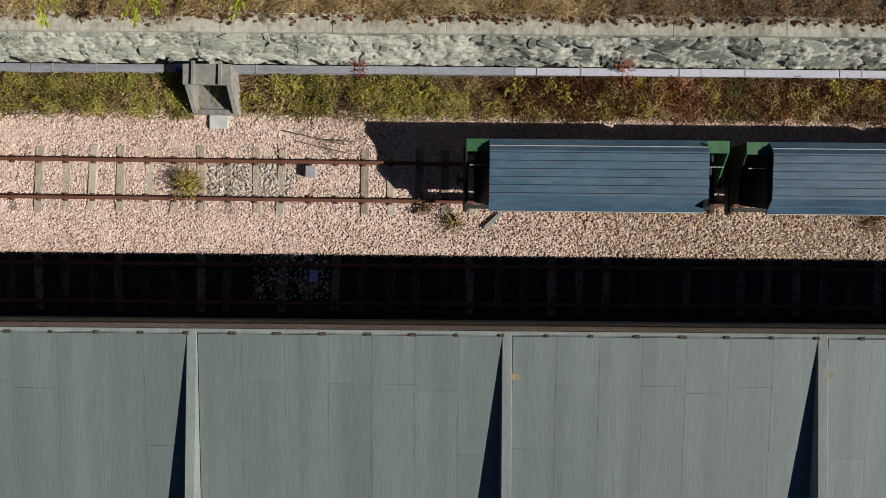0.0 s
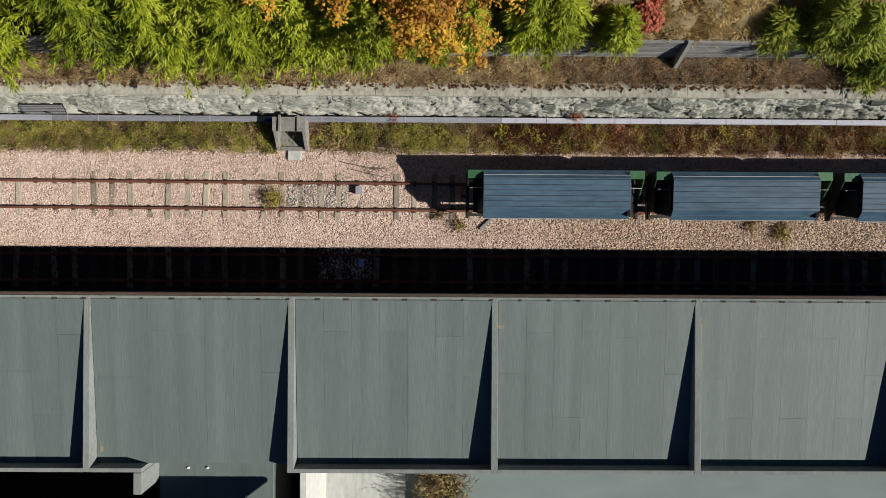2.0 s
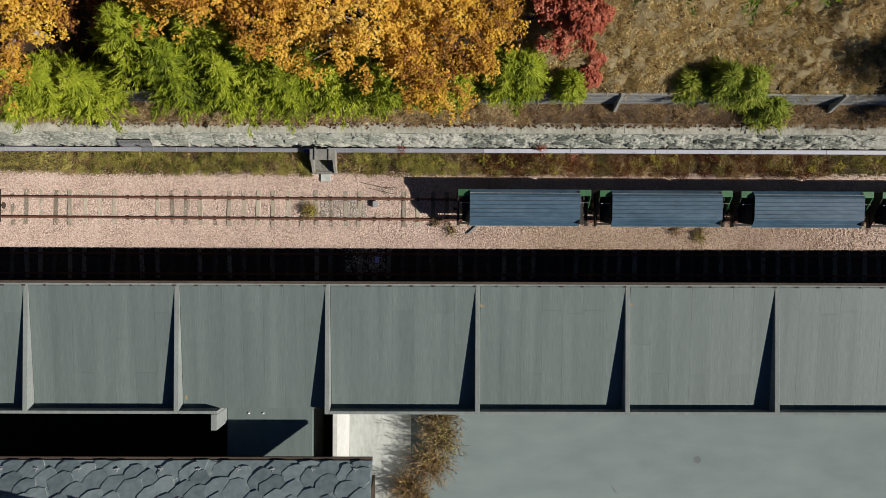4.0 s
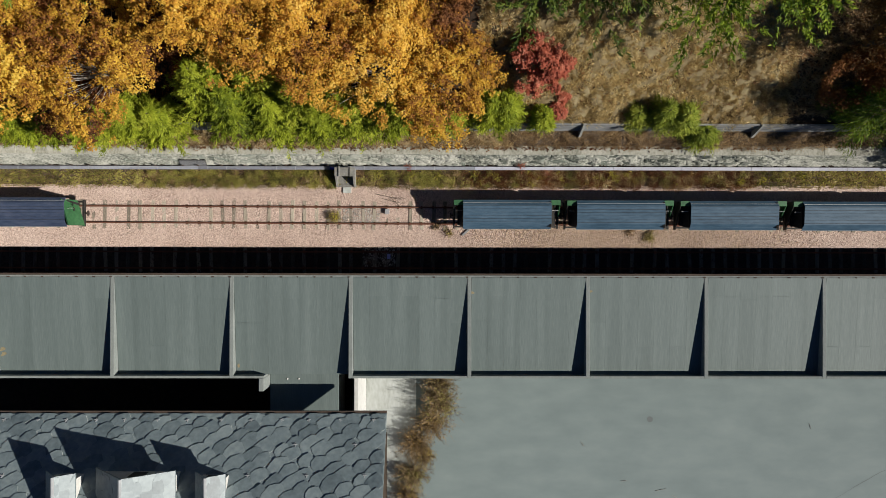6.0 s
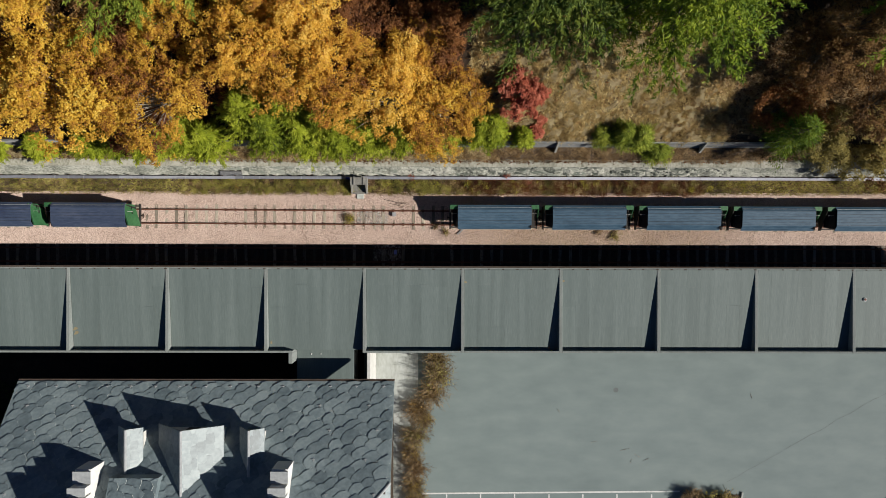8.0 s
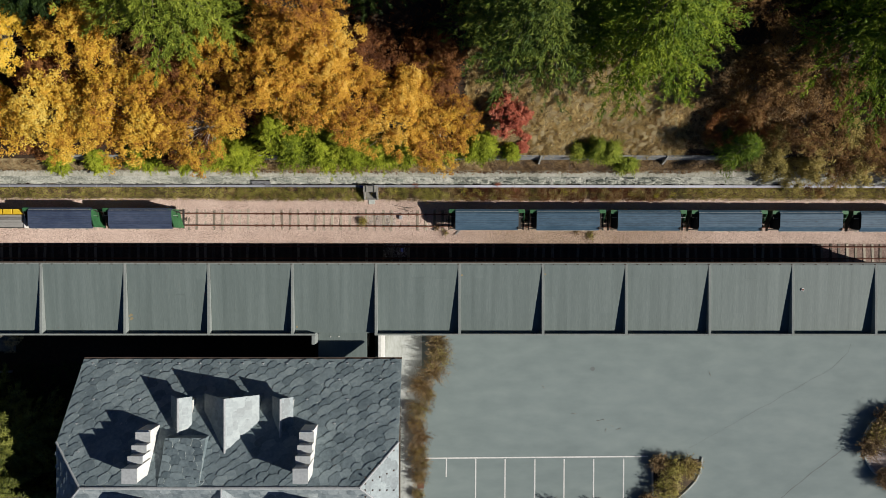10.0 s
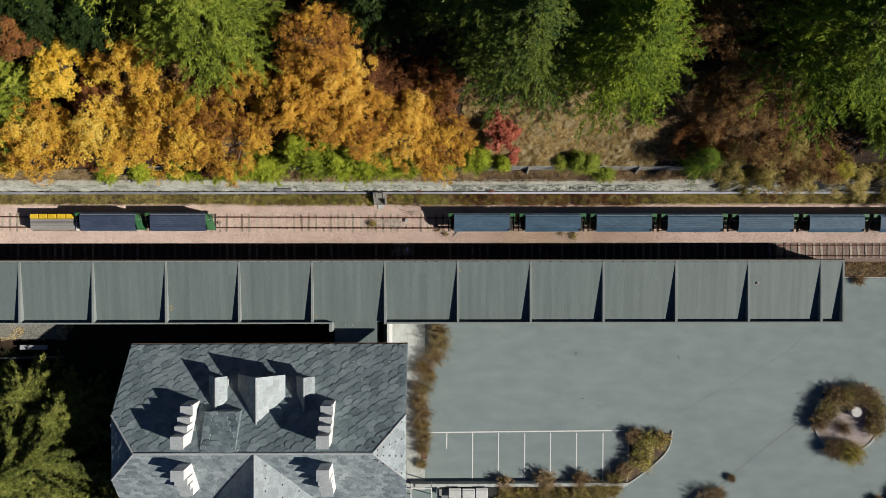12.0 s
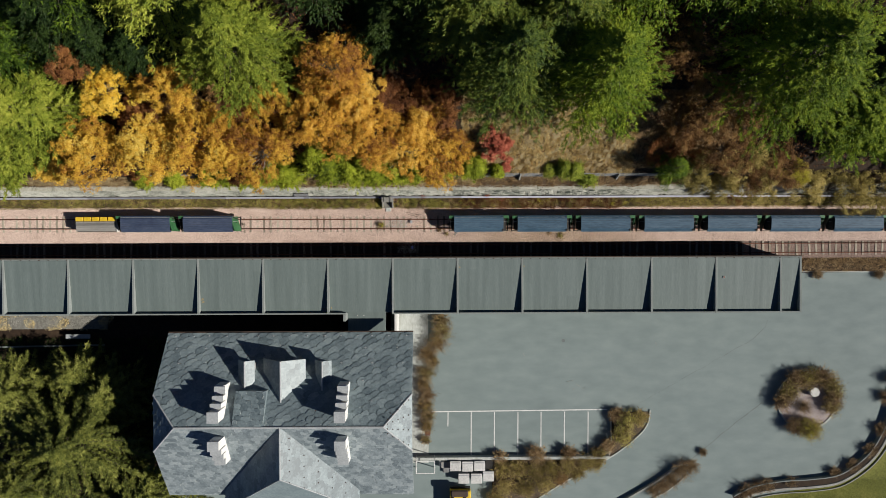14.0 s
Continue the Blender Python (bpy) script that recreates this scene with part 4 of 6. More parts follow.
def chimney(xc, ys, zs, zb):
    c = hbox("chimney", xc - 0.5, xc + 0.5, ys[0], ys[-1], zb, min(zs) - 0.15, M["chimney"], "white stepped chimney stack")
    for a, b, z in zip(ys, ys[1:], zs):
        lo, hi = min(a, b) + 0.02, max(a, b) - 0.1
        hbox("step", xc - 0.5, xc + 0.5, lo, hi, min(zs) - 0.148, z, M["chimney"], "", c)
        hbox("cap", xc - 0.54, xc + 0.54, lo - 0.03, hi + 0.03, z + 0.002, z + 0.1, M["lead"], "", c)


for xc in (-22.3, -10.15):
    chimney(xc, [-17.4, -16.25, -15.65, -15.05, -14.25], [13.5, 12.5, 11.8, 11.1], 8.0)
    chimney(xc + 0.02, [-19.1, -20.1, -20.75, -21.4, -22.1], [13.5, 12.6, 11.9, 11.2], 8.0)


dormer_slopes = []


def dormer(x0, xr, x1, yf, yb, ze, zr, label, steep=0.4):
    """Gabled dormer on the north slope: eaves x0 and x1, ridge xr, front yf, back yb; its west eaves lie lower by steep."""
    d = hpart("dormer", [(x0 + .15, yf - .1, 7.5), (x1 - .15, yf - .1, 7.5), (x1 - .15, yf - .1, ze), (xr, yf - .1, zr - .1), (x0 + .15, yf - .1, ze - steep),
                         (x0 + .15, yb, 7.5), (x1 - .15, yb, 7.5), (x1 - .15, yb, ze), (xr, yb, zr - .1), (x0 + .15, yb, ze - steep)],
              [(0, 1, 2, 3, 4), (9, 8, 7, 6, 5), (0, 5, 6, 1), (1, 6, 7, 2), (2, 7, 8, 3), (3, 8, 9, 4), (4, 9, 5, 0)], M["palewall"], label)
    for xa, zl in ((x0, ze - steep), (x1, ze)):
        out = [(xa, yf + .3, zl - .05), (xa, yb, zl - .05), (xr, yb, zr), (xr, yf + .3, zr)]
        dormer_slopes.append((out, slab("dormer_roof", out, M["slate"], d, "", 0.1)))
    part("ridge_strip", rod(bmesh.new(), Vector((xr, yf + .3, zr + .03)) + HO, Vector((xr, yb, zr + .03)) + HO, 0.09, 0.09, 8), M["lead"], d, "pale lead ridge strip")
    hbox("dormer_window", (x0 + x1) / 2 - .4, (x0 + x1) / 2 + .4, yf - .13, yf - .09, ze - 1.2, ze - .2, M["black"], "dark dormer window", d)
    return d


dormer(-18.6, -16.45, -14.2, -12.3, -16.1, 9.0, 10.45, "broad gabled dormer", 0.55)
dormer(-21.1, -20.2, -19.35, -12.4, -14.85, 9.15, 9.75, "narrow gabled dormer")
dormer(-13.25, -12.4, -11.55, -12.45, -15.1, 9.1, 9.7, "narrow gabled dormer")
shed_out = [(-20.9, -14.95, 10.45), (-17.85, -14.95, 10.45), (-17.85, RY, 12.14), (-20.9, RY, 12.14)]
shed = slab("dormer", shed_out, M["slate"], None, "raised slate roof section", 1.2)
# cross gable to the south, hipped at its end
xr = -16.2
cross = hpart("cross_gable", [(xr, RY - .1, RZ + .05), (xr, -23.3, RZ + .05), (xr + 7.1, -28.3, 6.1), (xr - 7.1, -28.3, 6.1), (xr + 7.1, RY - .1, 6.1), (xr - 7.1, RY - .1, 6.1)],
              [(0, 1, 2, 4), (1, 0, 5, 3), (1, 3, 2), (0, 4, 5), (2, 3, 5, 4)], M["slate"], "steep hipped cross gable of slates")
part("ridge_cap", rod(bmesh.new(), Vector((xr, RY, RZ + .06)) + HO, Vector((xr, -23.3, RZ + .06)) + HO, 0.08, 0.08, 8), M["lead"], house)
for q in (1, -1):
    part("hip_cap", rod(bmesh.new(), Vector((xr, -23.3, RZ + .06)) + HO, Vector((xr + q * 7.1, -28.3, 6.15)) + HO, 0.07, 0.07, 8), M["lead"], house)


# ---- slatted terrace wall on the bank ----
terrace = thing("terrace_wall", 0, 0, 0, "upright terrace wall of weathered grey slats on the bank", "terrace wall", kind="structure")
for xa, xb in ((-34.0, -24.1), (-24.0, -14.1), (-14.0, 3.0), (3.02, 8.3), (8.46, 19.1), (19.26, 29.5)):
    for q in range(11):
        y, z = 7.08 + q * 0.014, 1.9 + q * 0.13
        part("slat", blocks((xa, xb, y - 0.03, y + 0.03, z - 0.055, z + 0.055), bevel=0.008), M["lattice"], terrace)
    part("cap_board", blocks((xa, xb, 7.18, 7.28, 3.285, 3.345), bevel=0.01), M["lattice"], terrace, "weathered cap board")
for xn in (8.38, 19.18):
    g = bmesh.new()
    prism(g, [(7.26, 1.5), (7.26, 3.44), (7.14, 3.44), (6.68, 1.85), (6.68, 1.4)], "x", xn - 0.07, xn + 0.07)
    part("buttress", g, M["concrete"], terrace, "sloping concrete buttress")


# ---- plants ----
def rim(n):
    a = RNG.uniform(0, 2 * math.pi, n)
    return np.stack([np.cos(a), np.sin(a), 0 * a], 1)


def larch(name, x, y, r, h, needle, label, sprays=1500, spray=0.45, width=0.07, low=0.12, lean=(0, 0), bark="bark", sink=0.3, feather=1, full=1.5, fan=0.3, spin=0.6, dense=1.0, brush=1.0, bent=True, droop=0.0, loose=0.3):
    """A larch: tapered trunk, limbs in rings, branchlets on the limbs, and feathery sprays along them."""
    zb = float(land(x, y)) - sink
    t = thing(name, x, y, zb, label, "tree")
    bm = bmesh.new()
    lv = Vector((lean[0], lean[1], 0))
    rod(bm, (0, 0, 0), Vector((0, 0, h * 0.55)) + lv * 0.5, 0.02 * h + 0.03, 0.011 * h + 0.02, 8)
    rod(bm, Vector((0, 0, h * 0.55)) + lv * 0.5, Vector((0, 0, h)) + lv, 0.011 * h + 0.02, 0.01, 6)
    limbs = int((26 + h * 4.5) * dense)
    root, way, ln = [], [], []
    per = max(6, sprays / limbs)
    for k in range(limbs):
        f = low + (1 - low) * (k + RNG.uniform(0, 1)) / limbs
        a = k * 2.4 + RNG.uniform(-0.5, 0.5)
        reach = r * (1 - ((f - low) / (1 - low)) ** full) * RNG.uniform(0.6, 1.12) + 0.1
        d = np.array((math.cos(a), math.sin(a), 0.0))
        p0 = np.array((lean[0] * f, lean[1] * f, h * f))
        rise = RNG.uniform(-0.15, 0.2) - droop
        p1 = p0 + d * reach + np.array((0, 0, reach * rise))
        rod(bm, p0, p1, 0.012 + 0.005 * h * (1 - f), 0.006, 4)
        side = np.array((-d[1], d[0], 0.0))
        twigs = max(4, int((3 + 9 * reach / r) * brush))
        for q in range(twigs):
            s = 0.12 + 0.88 * (q + RNG.uniform(0, 1)) / twigs
            ang = (1 if q % 2 else -1) * RNG.uniform(0.35, 1.05) * (1.0 if s < 0.9 else 0.25)
            dd = d * math.cos(ang) + side * math.sin(ang)
            dd[2] += RNG.normal() * 0.14
            bl = reach * fan * RNG.uniform(0.65, 1.4) * (1.15 - 0.55 * s) + spray * 0.4
            m = max(2, int(per * 1.3 / twigs * (0.4 + 1.5 * reach / r)))
            g = RNG.uniform(0.0, 1.0, m)
            pts = p0 + (p1 - p0) * s + dd * (bl * g)[:, None] + RNG.normal(size=(m, 3)) * loose * spray
            turn = RNG.choice((-1, 1), m) * RNG.uniform(0.1, spin, m)
            sd = np.array((-dd[1], dd[0], 0.0))
            w = dd * np.cos(turn)[:, None] + sd * np.sin(turn)[:, None]
            w[:, 2] += RNG.normal(size=m) * (0.15 + 0.8 * loose) + 0.04
            root.append(pts)
            way.append(unit(w))
            ln.append(spray * RNG.uniform(0.55, 1.25, m) * (1.1 - 0.4 * g))
    part("trunk", bm, M[bark], t)
    root, way, ln = np.concatenate(root), np.concatenate(way), np.concatenate(ln)
    pick = RNG.permutation(len(root))[:sprays]
    root, way, ln = root[pick], way[pick], ln[pick]
    away = root * (1, 1, 0) - np.array((lean[0], lean[1], 0.0)) * (root[:, 2:] / h)
    face = unit(away / r * 1.5 + (0, 0, 0.75))
    pair = [blades(root, way, ln, width, bent, face)]
    if feather:
        k = RNG.integers(0, len(root), int(len(root) * feather))
        s = RNG.uniform(0.2, 0.85, (len(k), 1))
        w2 = unit(way[k] + unit(np.cross(way[k], (0, 0, 1.0))) * RNG.choice((-1, 1), (len(k), 1)) * 0.9)
        pair.append(blades(root[k] + way[k] * ln[k][:, None] * s, w2, ln[k] * 0.42, width * 0.7, False, face[k]))
    vv, ff = joined(pair)
    solid("crown", fast_mesh("crown", vv, ff, L[needle]), t)
    return t


def broadleaf(name, x, y, r, h, leaf, label, leaves=8000, size=0.13, clumps=34, bark="palebark", squash=0.55, sink=0.3, sunny=0.2, sprig=0.2):
    """A broad crown of leaf clumps carried on bare limbs."""
    zb = float(land(x, y)) - sink
    t = thing(name, x, y, zb, label, "tree")
    bm = bmesh.new()
    fork = np.array((RNG.normal() * 0.3, RNG.normal() * 0.3, h * 0.35))
    rod(bm, (0, 0, 0), fork, 0.03 * h ** 0.8 + 0.03, 0.02 * h ** 0.8 + 0.02, 8)
    pts, ways = [], []
    for k in range(clumps):
        d = unit(RNG.normal(size=3) * (1, 1, 1.0))
        d[2] = abs(d[2]) * 0.95 - 0.15
        c = np.array((0, 0, h * 0.62)) + d * np.array((r, r, h * 0.38)) * RNG.uniform(0.45, 1.05)
        rod(bm, fork, c, 0.012 + 0.0025 * h, 0.008, 4)
        cr = r * RNG.choice((0.12, 0.17, 0.23, 0.3))
        n = int(leaves / clumps * (cr / r / 0.2) ** 1.3)
        # sprigs stand out from each clump, and the leaves sit round the sprigs
        sprigs = max(6, n // 20)
        out = unit(RNG.normal(size=(sprigs, 3)) + d * 0.6 + (0, 0, 0.35))
        sc = out * cr * RNG.uniform(0.45, 1.35, (sprigs, 1)) * (1, 1, 0.8)
        k2 = RNG.integers(0, sprigs, n)
        q = unit(RNG.normal(size=(n, 3)) * (1, 1, 0.7))
        pts.append(c + sc[k2] + q * RNG.uniform(0.3, 1.0, (n, 1)) * sprig * np.array((1, 1, squash * 1.3)))
        ways.append(out[k2] * 0.45 + q * 0.35)
    part("trunk", bm, M[bark], t)
    v, f = leaf_cloud(np.concatenate(pts), size, sunny=sunny, face=np.concatenate(ways))
    solid("crown", fast_mesh("crown", v, f, L[leaf]), t)
    return t


def shrub(name, x, y, r, h, leaf, label, leaves=900, twigs=320, size=0.07, z=None, group="", category="shrub", stem=0.028):
    """A many-stemmed bush: bare twigs fanning out with leaves among them."""
    zb = float(land(x, y)) if z is None else z
    t = thing(name, x, y, zb, label, category, group)
    w = unit(rim(twigs) * RNG.uniform(0.1, 1.3, (twigs, 1)) + (0, 0, 1.0) * RNG.uniform(0.5, 1.2, (twigs, 1)))
    root = rim(twigs) * RNG.uniform(0, 0.35 * r, (twigs, 1))
    ln = np.hypot(r, h) * RNG.uniform(0.55, 1.05, twigs)
    ln = np.minimum(ln, r * 1.0 / np.maximum(np.hypot(w[:, 0], w[:, 1]), 0.12))
    ln = np.minimum(ln, h * 1.15 / np.maximum(w[:, 2], 0.12))
    pair = [blades(root, w, ln, stem)]
    k = RNG.integers(0, twigs, twigs * 4)
    s = RNG.uniform(0.3, 1.0, (len(k), 1))
    w2 = unit(w[k] + RNG.normal(size=(len(k), 3)) * 0.42)
    pair.append(blades(root[k] + w[k] * ln[k][:, None] * s, w2, 0.34 * r * RNG.uniform(0.4, 1.3, len(k)), stem * 0.75))
    v, f = joined(pair)
    solid("crown", fast_mesh("crown", v, f, M["twig"]), t)
    if leaves:
        k = RNG.integers(0, twigs, leaves)
        p = root[k] + w[k] * ln[k][:, None] * RNG.uniform(0.3, 1.0, (leaves, 1)) + RNG.normal(size=(leaves, 3)) * 0.08 * r
        p[:, 2] = np.maximum(p[:, 2], 0.02)
        v, f = leaf_cloud(p, size, sunny=0.4)
        solid("foliage", fast_mesh("foliage", v, f, L[leaf]), t)
    return t


def outside_pit(x, y):
    return ~((np.abs(x + 6.36) < 0.72) & (y > 3.2) & (y < 4.95))


def grass(name, n, box, length, width, leaf, label, z=0.0, follow=True, keep=None, flop=0.7, tuft=0):
    """Blades over a box; with tuft, gathered in tussocks that lean one way."""
    x0, x1, y0, y1 = box
    p = np.stack([RNG.uniform(x0, x1, n), RNG.uniform(y0, y1, n), np.zeros(n)], 1)
    if keep is not None:
        p = p[keep(p[:, 0], p[:, 1])]
    p = p[outside_pit(p[:, 0], p[:, 1])]
    n = len(p)
    lie = rim(n)
    if tuft:
        k = np.arange(n) // tuft
        p[:, :2] = p[k * tuft][:, :2] + RNG.normal(size=(n, 2)) * 0.1
        lie = unit(lie * 0.7 + rim(n)[k] + (0.4, -0.5, 0))
    p[:, 2] = (land(p[:, 0], p[:, 1]) if follow else 0) + z
    w = unit(lie * flop * RNG.uniform(0.3, 1.4, (n, 1)) + (0, 0, 1.0))
    v, f = blades(p, w, length * RNG.uniform(0.4, 1.3, n), width)
    return solid(name, fast_mesh(name, v, f, L[leaf]), None, label, kind="stuff", category="grass")


def patchy(scale, cut, seed=0.0):
    return lambda x, y: np.array([noise.noise(Vector((a * scale, b * scale * 1.6, seed))) > cut for a, b in zip(x, y)], dtype=bool)


# weeds at the wall's foot
def weed_bed(name, n, box, leaf, label, size=0.042, leaves=130, keep=None, tall=0.3):
    """Low leafy clumps of uneven size over a strip, one mesh."""
    x0, x1, y0, y1 = box
    c = np.stack([RNG.uniform(x0, x1, n), RNG.uniform(y0, y1, n)], 1)
    if keep is not None:
        c = c[keep(c[:, 0], c[:, 1])]
    c = c[outside_pit(c[:, 0], c[:, 1])]
    pts = []
    for x, y in c:
        r = RNG.uniform(0.1, 0.38)
        m = int(leaves * RNG.uniform(0.4, 1.3) * r / 0.2)
        q = unit(RNG.normal(size=(m, 3))) * RNG.uniform(0.2, 1.0, (m, 1)) ** 0.5
        q[:, 2] = np.abs(q[:, 2])
        pts.append(np.array((x, y, float(land(x, y)) + 0.06)) + q * np.array((r, r, min(tall, r * 1.5))))
    v, f = leaf_cloud(np.concatenate(pts), size)
    return solid(name, fast_mesh(name, v, f, L[leaf]), None, label, kind="stuff", category="weeds")


weed_bed("weeds", 520, (-20, 0.5, 3.72, 4.72), "weed", "green and straw-coloured weeds at the wall's foot", keep=patchy(0.9, -0.25))
weed_bed("weeds", 260, (-20, 20, 3.7, 4.7), "brownweed", "dead brown weeds at the wall's foot", keep=patchy(0.7, -0.05, 4.0))
weed_bed("weeds", 300, (0, 20, 3.75, 4.75), "weed", "green and straw-coloured weeds at the wall's foot", keep=patchy(0.8, 0.12, 6.0))
weed_bed("weeds", 520, (2, 20, 3.7, 4.75), "rusty", "rusty brown weeds at the wall's foot", keep=patchy(0.8, -0.2, 8.0))
weed_bed("weeds", 60, (0, 20, 3.9, 4.75), "yellowleaf", "yellow weeds at the wall's foot", keep=patchy(0.8, 0.1, 1.0))
grass("weeds", 9000, (1, 20, 3.66, 4.78), 0.3, 0.034, "rusty", "rusty dead stalks at the wall's foot", 0.06, keep=patchy(0.6, -0.2, 2.5), flop=1.6)
grass("weeds", 13000, (-20, 5, 3.62, 4.78), 0.26, 0.034, "weed", "green and straw-coloured grass at the wall's foot", 0.05, keep=patchy(0.8, -0.35), flop=1.3)
grass("weeds", 5200, (-0.5, 20, 3.72, 4.78), 0.45, 0.028, "drygrass", "dead stalks lying at the wall's foot", 0.12, keep=patchy(0.5, -0.1, 3.0), flop=3.0)
grass("weeds", 17000, (-20, 20, 3.66, 4.78), 0.32, 0.034, "brownweed", "dead brown stalks at the wall's foot", 0.05, flop=1.6)
for a, b in ((-60, -20), (20, 60)):
    grass("weeds", 14000, (a, b, 3.72, 4.78), 0.28, 0.05, "weed", "green and straw-coloured weeds at the wall's foot", 0.05, flop=1.3)
    grass("weeds", 8000, (a, b, 3.72, 4.78), 0.3, 0.04, "brownweed", "dead brown weeds at the wall's foot", 0.05, flop=1.5)
for k in range(84):
    x = RNG.uniform(-19, 24)
    shrub("weed_clump", x, RNG.uniform(3.95, 4.6), RNG.uniform(0.18, 0.42), RNG.uniform(0.2, 0.45), ("yellowleaf", "weed", "orangeleaf", "weed", "brownweed")[k % 5], "small leafy weed clump in autumn colours", 120, 14, 0.05, group="weed clumps", category="weed")
for x, y, lf in ((1.9, 4.5, "yellowleaf"), (3.3, 4.35, "yellowleaf"), (10.7, 4.55, "yellowleaf"), (-7.2, 3.95, "grassgreen"), (4.9, 4.95, "red"), (-2.3, 4.95, "red"), (6.6, 4.5, "red")):
    shrub("weed_clump", x, y, 0.34, 0.45, lf, "bright leafy weed clump", 260, 24, 0.045, group="weed clumps", category="weed")
shrub("track_bush", -7.1, 1.75, 0.52, 0.4, "yellowleaf", "yellow-green bush growing between the rails", 700, 160, 0.035, z=0.02)
shrub("track_bush", 0.3, 0.75, 0.45, 0.2, "weed", "low straggling weed on the ballast", 120, 60, 0.04, z=0.02)
shrub("track_bush", -0.5, 1.2, 0.45, 0.2, "brownweed", "low straggling weed on the ballast", 120, 60, 0.04, z=0.02)
shrub("track_bush", 13.2, 0.55, 1.0, 0.16, "weed", "low straggling weed on the ballast", 420, 60, 0.045, z=0.02)
shrub("track_bush", 12.0, 0.9, 0.8, 0.14, "brownweed", "low straggling weed on the ballast", 260, 50, 0.045, z=0.02)
for p, q, r in (((-4.5, 3.25), (-2.75, 2.85), 0.022), ((-4.1, 2.95), (-2.6, 2.6), 0.018), ((-3.6, 3.1), (-2.9, 2.4), 0.014), ((-3.3, 3.0), (-2.5, 2.95), 0.014)):
    br = rod(bmesh.new(), (0, 0, 0), (q[0] - p[0], q[1] - p[1], 0.12), r, r * 0.5, 6)
    for k in range(5):
        f = 0.3 + 0.14 * k
        b0 = Vector((q[0] - p[0], q[1] - p[1], 0.12)) * f
        rod(br, b0, b0 + Vector((0.22, (-1) ** k * 0.12, 0.08)), r * 0.5, 0.004, 4)
    o = part("dead_branch", br, M["bark"])
    o.location = (p[0], p[1], 0.06)
    tagged(o, "dead branch lying on the ballast", "branch", "dead branches")
# bank above the wall
weed_bed("bank_grass", 900, (-22, 24, 6.08, 7.05), "brownweed", "dry brown litter on the bank", 0.034, 90, keep=patchy(1.2, -0.2, 5.0), tall=0.16)
grass("bank_grass", 30000, (-22, 24, 6.02, 7.08), 0.22, 0.032, "brownweed", "dry brown grass on the bank", 0.0, flop=1.1)
grass("bank_grass", 10000, (-22, 5, 6.15, 7.05), 0.25, 0.028, "drygrass", "straw on the bank", 0.0, keep=patchy(0.7, 0.0, 2.0), flop=1.1)
for a, b in ((-60, -22), (24, 60)):
    grass("bank_grass", 16000, (a, b, 6.12, 7.08), 0.3, 0.04, "brownweed", "dry brown grass on the bank", flop=1.1)
def moss(n, x0, x1):
    """Small dark cushions of moss and litter along the coping's back edge."""
    pts = []
    for k in range(n):
        x, y, r = RNG.uniform(x0, x1), 6.1 - abs(RNG.normal()) * 0.09, RNG.uniform(0.03, 0.09)
        q = unit(RNG.normal(size=(26, 3))) * RNG.uniform(0.3, 1.0, (26, 1))
        q[:, 2] = np.abs(q[:, 2])
        pts.append(np.array((x, y, 1.27)) + q * r)
    v, f = leaf_cloud(np.concatenate(pts), 0.04)
    solid("moss", fast_mesh("moss", v, f, L["rusty"]), None, "dark brown moss cushions on the coping", kind="stuff", category="moss")


moss(420, -20, 22)
# meadow
grass("meadow_grass", 100000, (2, 20.5, 7.32, 15.5), 0.36, 0.05, "drygrass", "straw-coloured meadow grass on the slope", 0.0, keep=patchy(0.25, -0.6, 9.0), flop=1.3, tuft=26)
grass("meadow_grass", 10000, (2, 32, 7.32, 16), 0.34, 0.045, "brownweed", "brown meadow weeds on the slope", 0.0, keep=patchy(0.5, 0.0, 12.0), flop=1.2)
grass("forest_litter", 26000, (17.5, 31, 7.8, 15.5), 0.4, 0.06, "brownweed", "brown dead grass under the trees", 0.0, flop=1.8)
grass("forest_litter", 30000, (-50, 52, 8.0, 30), 0.4, 0.09, "rusty", "brown undergrowth on the forest floor", 0.0, flop=1.6)

